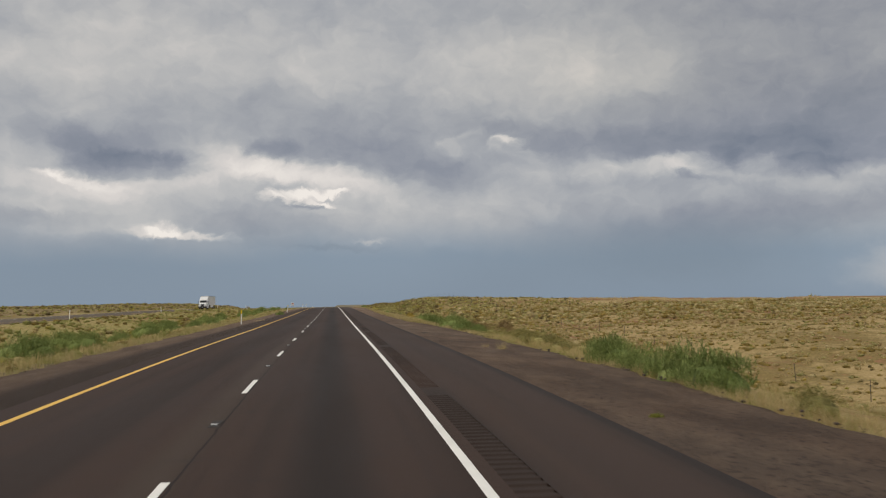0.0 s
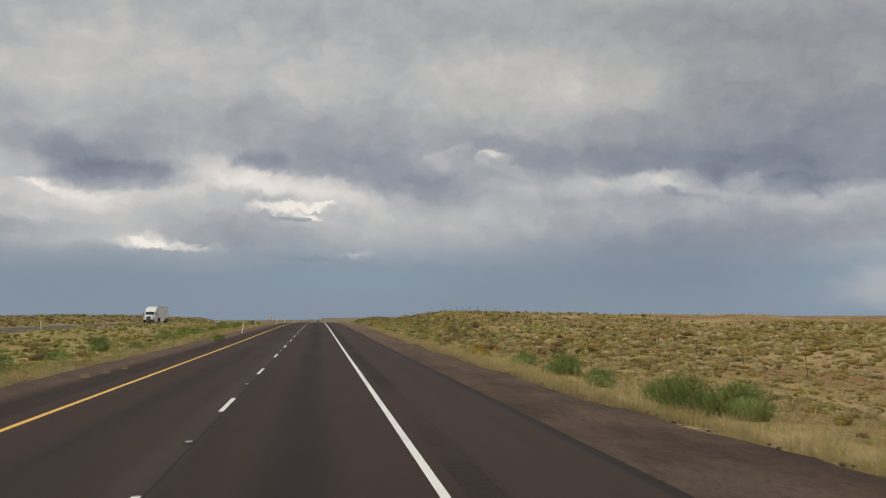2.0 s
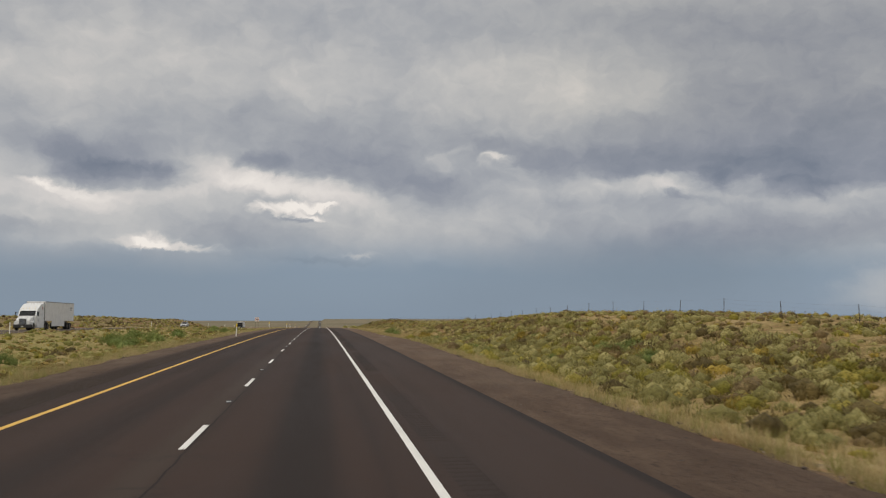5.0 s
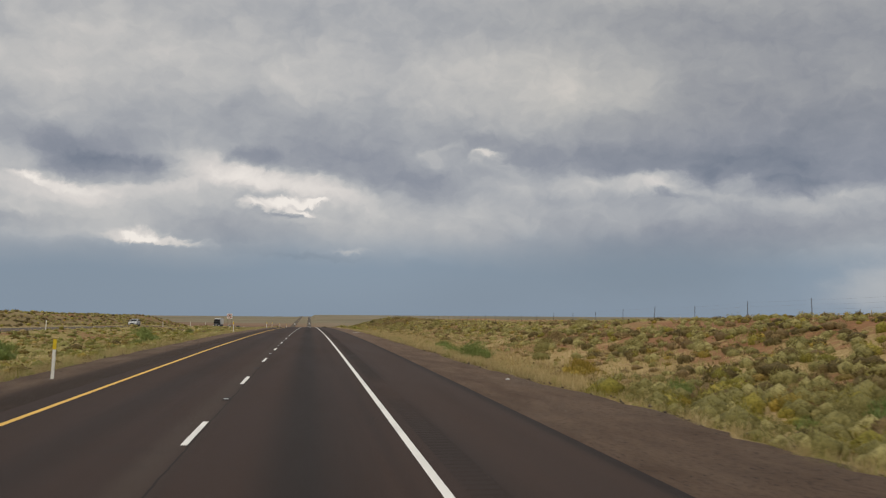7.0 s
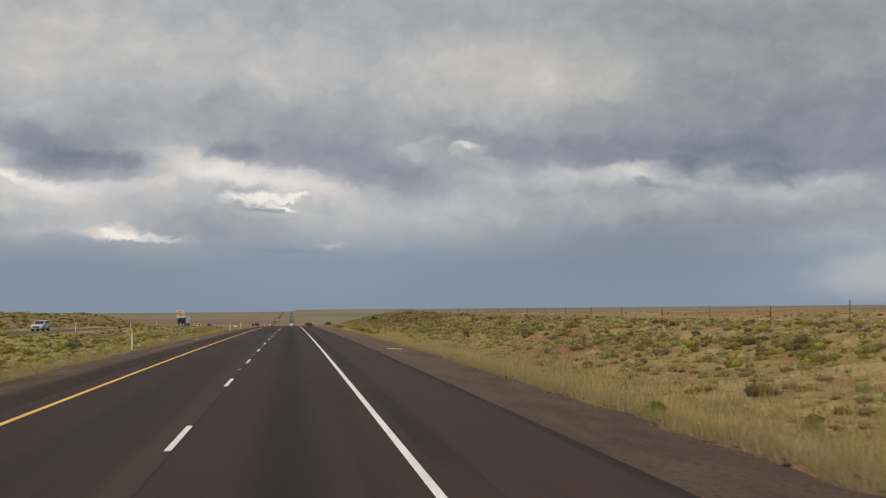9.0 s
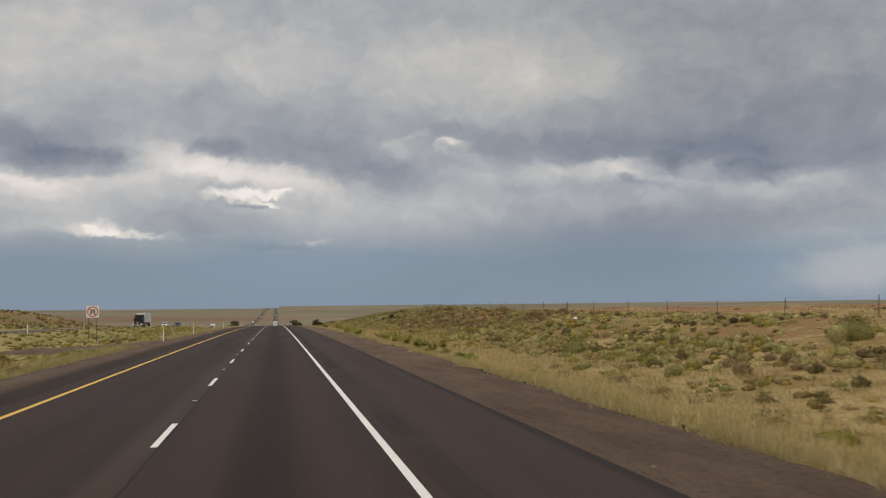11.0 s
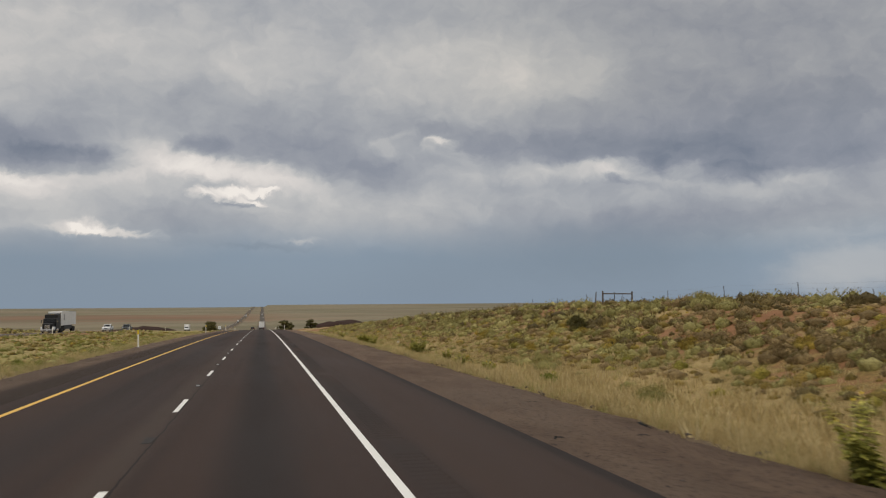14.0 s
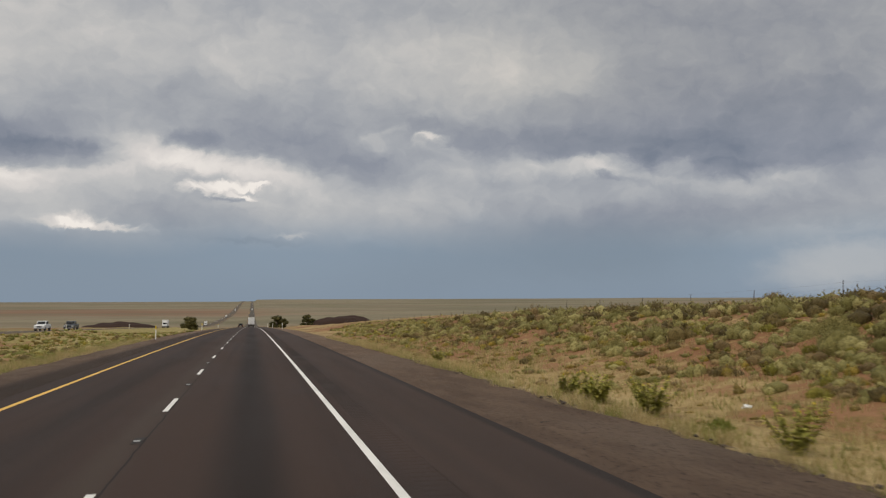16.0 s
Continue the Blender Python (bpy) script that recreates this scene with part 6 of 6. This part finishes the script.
def semi_with_trailer(x, y):
    s = empty("semi_truck", "white sleeper semi truck hauling a long white box trailer", "truck")
    tractor(s, M_TRUCK_WHITE, False)
    t = part("trailer", box((2.58, 14.6, 2.78), (0, 9.2, 2.68), 0.03), M_TRAILER, s, "long white box trailer")
    for k in range(24):
        for sx in (-1, 1):
            part("rib", box((0.012, 0.045, 2.6), (sx * 1.296, 2.3 + 0.60 * k, 2.68)), M_TRAILER, t)
    for sx in (-1, 1):
        part("top_rail", box((0.03, 14.6, 0.12), (sx * 1.30, 9.2, 4.02), 0.005), M_GREY_BAR, t, "dark grey top rail")
        part("skirt", box((0.03, 6.4, 0.78), (sx * 1.24, 8.4, 0.90), 0.01), M_TRAILER, s)
        part("lettering_bar", box((0.014, 1.3, 0.16), (sx * 1.302, 14.9, 3.3)), M_GREY_BAR, t, "grey bars of lettering")
        part("lettering_bar", box((0.014, 1.0, 0.16), (sx * 1.302, 14.75, 3.0)), M_GREY_BAR, t, "grey bars of lettering")
        part("logo_patch", box((0.014, 0.22, 0.45), (sx * 1.215, 0.9, 3.1), 0.004, None, Matrix.Rotation(0.4, 4, "X")), M_RED, s, "small red mark on the sleeper")
        for yy in (13.3, 14.6):
            wheel(s, sx * 0.95, yy, 0.51, 0.58)
        part("mud_flap", box((0.6, 0.02, 0.6), (sx * 0.92, 15.4, 0.62)), M_TRIM, s)
    part("undercarriage", box((1.1, 3.2, 0.25), (0, 13.9, 1.1), 0.02), M_TRIM, s)
    s.matrix_basis = pose(x, y, float(road_z(y)) + 0.04, math.degrees(math.atan2(float(road_z(y + 8) - road_z(y)), 8)))


def dark_semi(x, y):
    s = empty("semi_truck", "black classic semi truck with white fenders and a pale box trailer", "truck")
    tractor(s, M_BLACK, True)
    t = part("trailer", box((2.55, 13.4, 2.75), (0, 9.0, 2.72), 0.03), M_TRAILER, s, "pale grey box trailer")
    part("logo_patch", box((0.014, 1.1, 1.2), (1.285, 4.6, 2.9), 0.004), M_GREY_BAR, t, "grey mark on the trailer")
    for sx in (-1, 1):
        part("top_rail", box((0.03, 13.4, 0.10), (sx * 1.285, 9.0, 4.05), 0.005), M_GREY_BAR, t)
        part("skirt", box((0.03, 7.0, 0.72), (sx * 1.22, 8.2, 0.92), 0.01), M_TRIM, s)
        for yy in (13.0, 14.3):
            wheel(s, sx * 0.95, yy, 0.51, 0.58)
    part("undercarriage", box((1.1, 3.2, 0.25), (0, 13.6, 1.1), 0.02), M_TRIM, s)
    for sx in (-1, 1):
        part("white_fender", box((0.50, 0.9, 0.60), (sx * 1.0, -3.3, 0.95), 0.15), M_TRUCK_WHITE, s, "white lower fender")
    s.matrix_basis = pose(x, y, float(road_z(y)) + 0.04)


def car_body(root, paint, kind):
    """Body, glass, wheels and lamps of a light vehicle, nose at -y."""
    if kind == "pickup":
        low = [(-2.9, 0.45), (-2.95, 0.95), (-2.8, 1.12), (-1.35, 1.22), (2.9, 1.22), (2.95, 0.5)]
        top = [(-1.35, 1.20), (-0.65, 1.88), (0.95, 1.90), (1.15, 1.20)]
        wy = (-1.85, 1.85)
    elif kind == "suv":
        low = [(-2.35, 0.38), (-2.40, 0.75), (-2.2, 0.98), (-1.05, 1.08), (2.3, 1.10), (2.38, 0.42)]
        top = [(-1.10, 1.06), (-0.35, 1.62), (1.75, 1.68), (2.28, 1.08)]
        wy = (-1.45, 1.45)
    else:
        low = [(-2.3, 0.32), (-2.35, 0.62), (-2.1, 0.82), (-0.95, 0.95), (1.5, 0.98), (2.3, 0.92), (2.32, 0.38)]
        top = [(-0.98, 0.93), (-0.15, 1.42), (1.05, 1.44), (1.85, 0.95)]
        wy = (-1.4, 1.4)
    w = 0.98 if kind == "pickup" else 0.92
    body = part("body", prism(low, -w, w, 0.10), paint, root)
    cabin = part("cabin", prism(top, -w + 0.14, w - 0.14, 0.10), paint, root)
    (y0, z0), (y1, z1), (y2, z2), (y3, z3) = top
    for name, (ya, za), (yb, zb), push in (("windshield", (y0, z0), (y1, z1), -0.012), ("rear_window", (y3, z3), (y2, z2), 0.012)):
        bm = bmesh.new()
        u0, u1 = 0.14, 0.9
        c = [bm.verts.new((sx, ya + (yb - ya) * u + push * 1.5, za + (zb - za) * u + 0.012)) for sx, u in ((-w + 0.24, u0), (w - 0.24, u0), (w - 0.3, u1), (-w + 0.3, u1))]
        f = bm.faces.new(c)
        bmesh.ops.solidify(bm, geom=[f], thickness=0.02)
        part(name, bm, M_GLASS, cabin)
    for s in (-1, 1):
        h = z1 - z0
        side = [(y0 + 0.32 * (y1 - y0) + 0.12, z0 + 0.24 * h), (y1 + 0.08, z1 - 0.12 * h), (y2 - 0.08, z2 - 0.12 * h), (y3 + 0.4 * (y2 - y3) - 0.02, z0 + 0.24 * h)]
        part("side_window", prism(side, s * (w - 0.16), s * (w - 0.125)), M_GLASS, cabin)
        for yy in wy:
            wheel(root, s * (w - 0.13), yy, 0.39 if kind == "pickup" else 0.34, 0.25)
            part("wheel_arch", rod((s * (w - 0.28), yy, 0.40), (s * (w + 0.006), yy, 0.40), 0.46 if kind == "pickup" else 0.40, None, 20), M_TRIM, body)
        part("headlight", box((0.36, 0.14, 0.20), (s * (w - 0.24), low[1][0] + 0.07, low[1][1] - 0.02), 0.04), M_LAMP, body)
        part("tail_light", box((0.16, 0.10, 0.34), (s * (w - 0.10), low[-2][0] - 0.03, low[-2][1] - 0.24), 0.03), M_RED, body)
        part("mirror", box((0.18, 0.10, 0.15), (s * (w + 0.08), y0 + 0.35, z0 + 0.12), 0.03), paint if kind != "pickup" else M_TRIM, root)
    part("grille", box((0.92, 0.06, 0.26), (0, low[1][0] + 0.0, low[1][1] - 0.10), 0.03), M_TRIM, body)
    part("front_bumper", box((2 * w - 0.08, 0.22, 0.26), (0, low[0][0] + 0.03, 0.50), 0.06), M_CHROME if kind == "pickup" else paint, root)
    part("rear_bumper", box((2 * w - 0.08, 0.20, 0.24), (0, low[-1][0] - 0.02, 0.55), 0.05), M_CHROME if kind == "pickup" else paint, root)
    part("plate", box((0.31, 0.015, 0.16), (0, low[-1][0] + 0.09, 0.66), 0.004), M_PLATE, root)
    if kind == "pickup":
        part("bed", box((2 * w - 0.34, 1.62, 0.05), (0, 2.02, 1.225), 0.01), M_TRIM, body, "open load bed")


def light_vehicle(name, label, paint, kind, x, y, turn=0):
    v = empty(name, label, "car" if kind != "pickup" else "pickup truck")
    car_body(v, paint, kind)
    v.matrix_basis = pose(x, y, float(road_z(y)) + (0.04 if x < -20 else 0.005), 0, 0, turn) 
    return v


def box_truck(x, y, turn, label):
    t = empty("box_truck", label, "truck")
    part("cargo_box", box((2.5, 7.2, 2.75), (0, 1.6, 2.42), 0.04), M_TRAILER, t, "white cargo box")
    doors = part("rear_door", box((2.3, 0.05, 2.5), (0, 5.22, 2.40), 0.015), M_TRUCK_WHITE, t)
    for s in (-1, 1):
        part("door_bar", rod((s * 0.25, 5.26, 1.2), (s * 0.25, 5.26, 3.6), 0.02), M_CHROME, doors)
        part("tail_light", box((0.25, 0.06, 0.12), (s * 0.98, 5.22, 0.92), 0.02), M_RED, t)
        wheel(t, s * 0.92, 3.4, 0.48, 0.5)
        wheel(t, s * 0.98, -3.0, 0.48, 0.3)
        part("mirror", box((0.1, 0.1, 0.5), (s * 1.35, -2.9, 2.1), 0.03), M_TRIM, t)
    cab = part("cab", prism([(-4.2, 0.6), (-4.25, 1.3), (-3.6, 1.55), (-3.05, 2.5), (-2.05, 2.6), (-2.05, 0.6)], -1.05, 1.05, 0.09), M_TRUCK_WHITE, t)
    bm = bmesh.new()
    f = bm.faces.new([bm.verts.new(p) for p in ((-0.9, -3.585, 1.66), (0.9, -3.585, 1.66), (0.85, -3.13, 2.42), (-0.85, -3.13, 2.42))])
    bmesh.ops.solidify(bm, geom=[f], thickness=0.03)
    part("windshield", bm, M_GLASS, cab)
    part("bumper", box((2.2, 0.3, 0.35), (0, -4.2, 0.6), 0.06), M_TRIM, t)
    part("rear_bumper", box((2.3, 0.12, 0.18), (0, 5.2, 0.62), 0.02), M_STEEL, t)
    part("chassis", box((0.9, 8.6, 0.3), (0, 0.6, 0.85), 0.02), M_TRIM, t)
    t.matrix_basis = pose(x, y, float(road_z(y)) + 0.02, 0, 0, turn) @ pose(0, 0, 0, math.degrees(math.atan2(float(road_z(y + 5) - road_z(y)), 5)) * (1 if turn == 0 else -1))
    return t


semi_with_trailer(-38.0, 262)
light_vehicle("suv", "silver-white sport utility car on the other carriageway", M_SILVER, "suv", -38.2, 405)
dark_semi(-38.0, 588)
light_vehicle("pickup_truck", "white crew-cab pickup on the other carriageway", M_TRUCK_WHITE, "pickup", -38.2, 652)
light_vehicle("pickup_truck", "dark blue-grey pickup passing the white one", M_DARK_PAINT, "pickup", -34.8, 662)
box_truck(1.6, 826, 180, "white box truck seen from behind, far down the highway")
light_vehicle("dark_car", "dark saloon car seen from behind, far down the highway", M_BLACK, "car", -2.4, 818, 180)
box_truck(-38.0, 900, 0, "white truck coming up the far carriageway")
light_vehicle("suv", "white car far down the other carriageway", M_TRUCK_WHITE, "suv", -36, 1080)
box_truck(-38.0, 1270, 0, "white truck small in the distance")
box_truck(-38.0, 1900, 0, "white truck small in the distance")
box_truck(-35.0, 2500, 0, "white truck small in the distance")
box_truck(1.8, 1500, 180, "white truck climbing away in the distance")
box_truck(1.8, 2600, 180, "white truck climbing away in the distance")

# ---------------------------------------------------------------- trees and cinder heaps in the dip


def juniper_tree(x, y, tall, spread, seed, bare):
    """A short trunk, forking limbs and an uneven crown of small sprays with gaps."""
    t = empty("tree", "round dark green roadside tree" if not bare else "ragged dark tree with gaps in its crown", "tree", "trees in the dip")
    r = np.random.RandomState(seed)
    bm = bmesh.new()
    rod((0, 0, -0.4), (0.1, 0, tall * 0.35), tall * 0.045, tall * 0.03, 9, bm)
    vs, ts, n = [], [], 0
    for k in range(21):
        a, e = r.uniform(0, math.tau), r.uniform(0.0, 1.0)
        tip = Vector((math.cos(a) * spread * 0.8 * math.cos(e * 1.2) * r.uniform(0.5, 1), math.sin(a) * spread * 0.8 * math.cos(e * 1.2) * r.uniform(0.5, 1), tall * (0.05 + 0.76 * e)))
        rod((0.1, 0, tall * r.uniform(0.2, 0.36)), tip, tall * 0.016, tall * 0.005, 6, bm)
        if bare and k % 4 == 0:
            continue
        v, f, _ = shrub(r, spread * r.uniform(0.45, 0.65), tall * 0.30, 4, 3, 8, 300, 0.36, 0.17)
        vs.append(v + np.array(tip) - [0, 0, tall * 0.07])
        ts.append(f + n)
        n += len(v)
    part("trunk", bm, M_BARK, t)
    o = new("crown", tri_mesh("crown", np.concatenate(vs), np.concatenate(ts), M_TREE))
    o.parent = t
    t.matrix_basis = pose(x, y, z_at(x, y) - 0.1)


juniper_tree(-19.5, 790, 4.8, 3.1, 1, False)
juniper_tree(13.5, 905, 6.4, 3.6, 2, False)
juniper_tree(17.0, 912, 5.0, 3.0, 3, False)
juniper_tree(28.5, 905, 5.8, 3.0, 4, True)
juniper_tree(32.0, 915, 4.0, 2.6, 5, False)


def cinder_mound(x, y, lx, ly, tall, seed, label):
    us, vs_ = np.linspace(-1, 1, 40), np.linspace(-1, 1, 26)
    uu, vv = np.meshgrid(us, vs_)
    xx, yy = x + uu * lx, y + vv * ly
    h = np.clip(1 - (uu**2 + vv**2), 0, 1) ** 0.55 * (0.88 + 0.12 * waves(uu * 10, vv * 10, 7, seed)) * tall
    me = grid_mesh("cinder_mound", us, vs_, lambda a, b: a * 0, M_CINDER)
    co = np.stack([xx.ravel(), yy.ravel(), (ground_z(x, y) - 1.0 + h + np.where(h > 0, 0.6, 0)).ravel()], 1)
    me.vertices.foreach_set("co", co.astype(np.float32).ravel())
    me.update()
    tagged(new("cinder_mound", me), label, "mound")


cinder_mound(47, 905, 16, 10, 4.6, 3, "long dark red-brown cinder heap beyond the trees")
cinder_mound(-74, 1010, 22, 12, 4.0, 4, "long low dark cinder heap out on the flat")
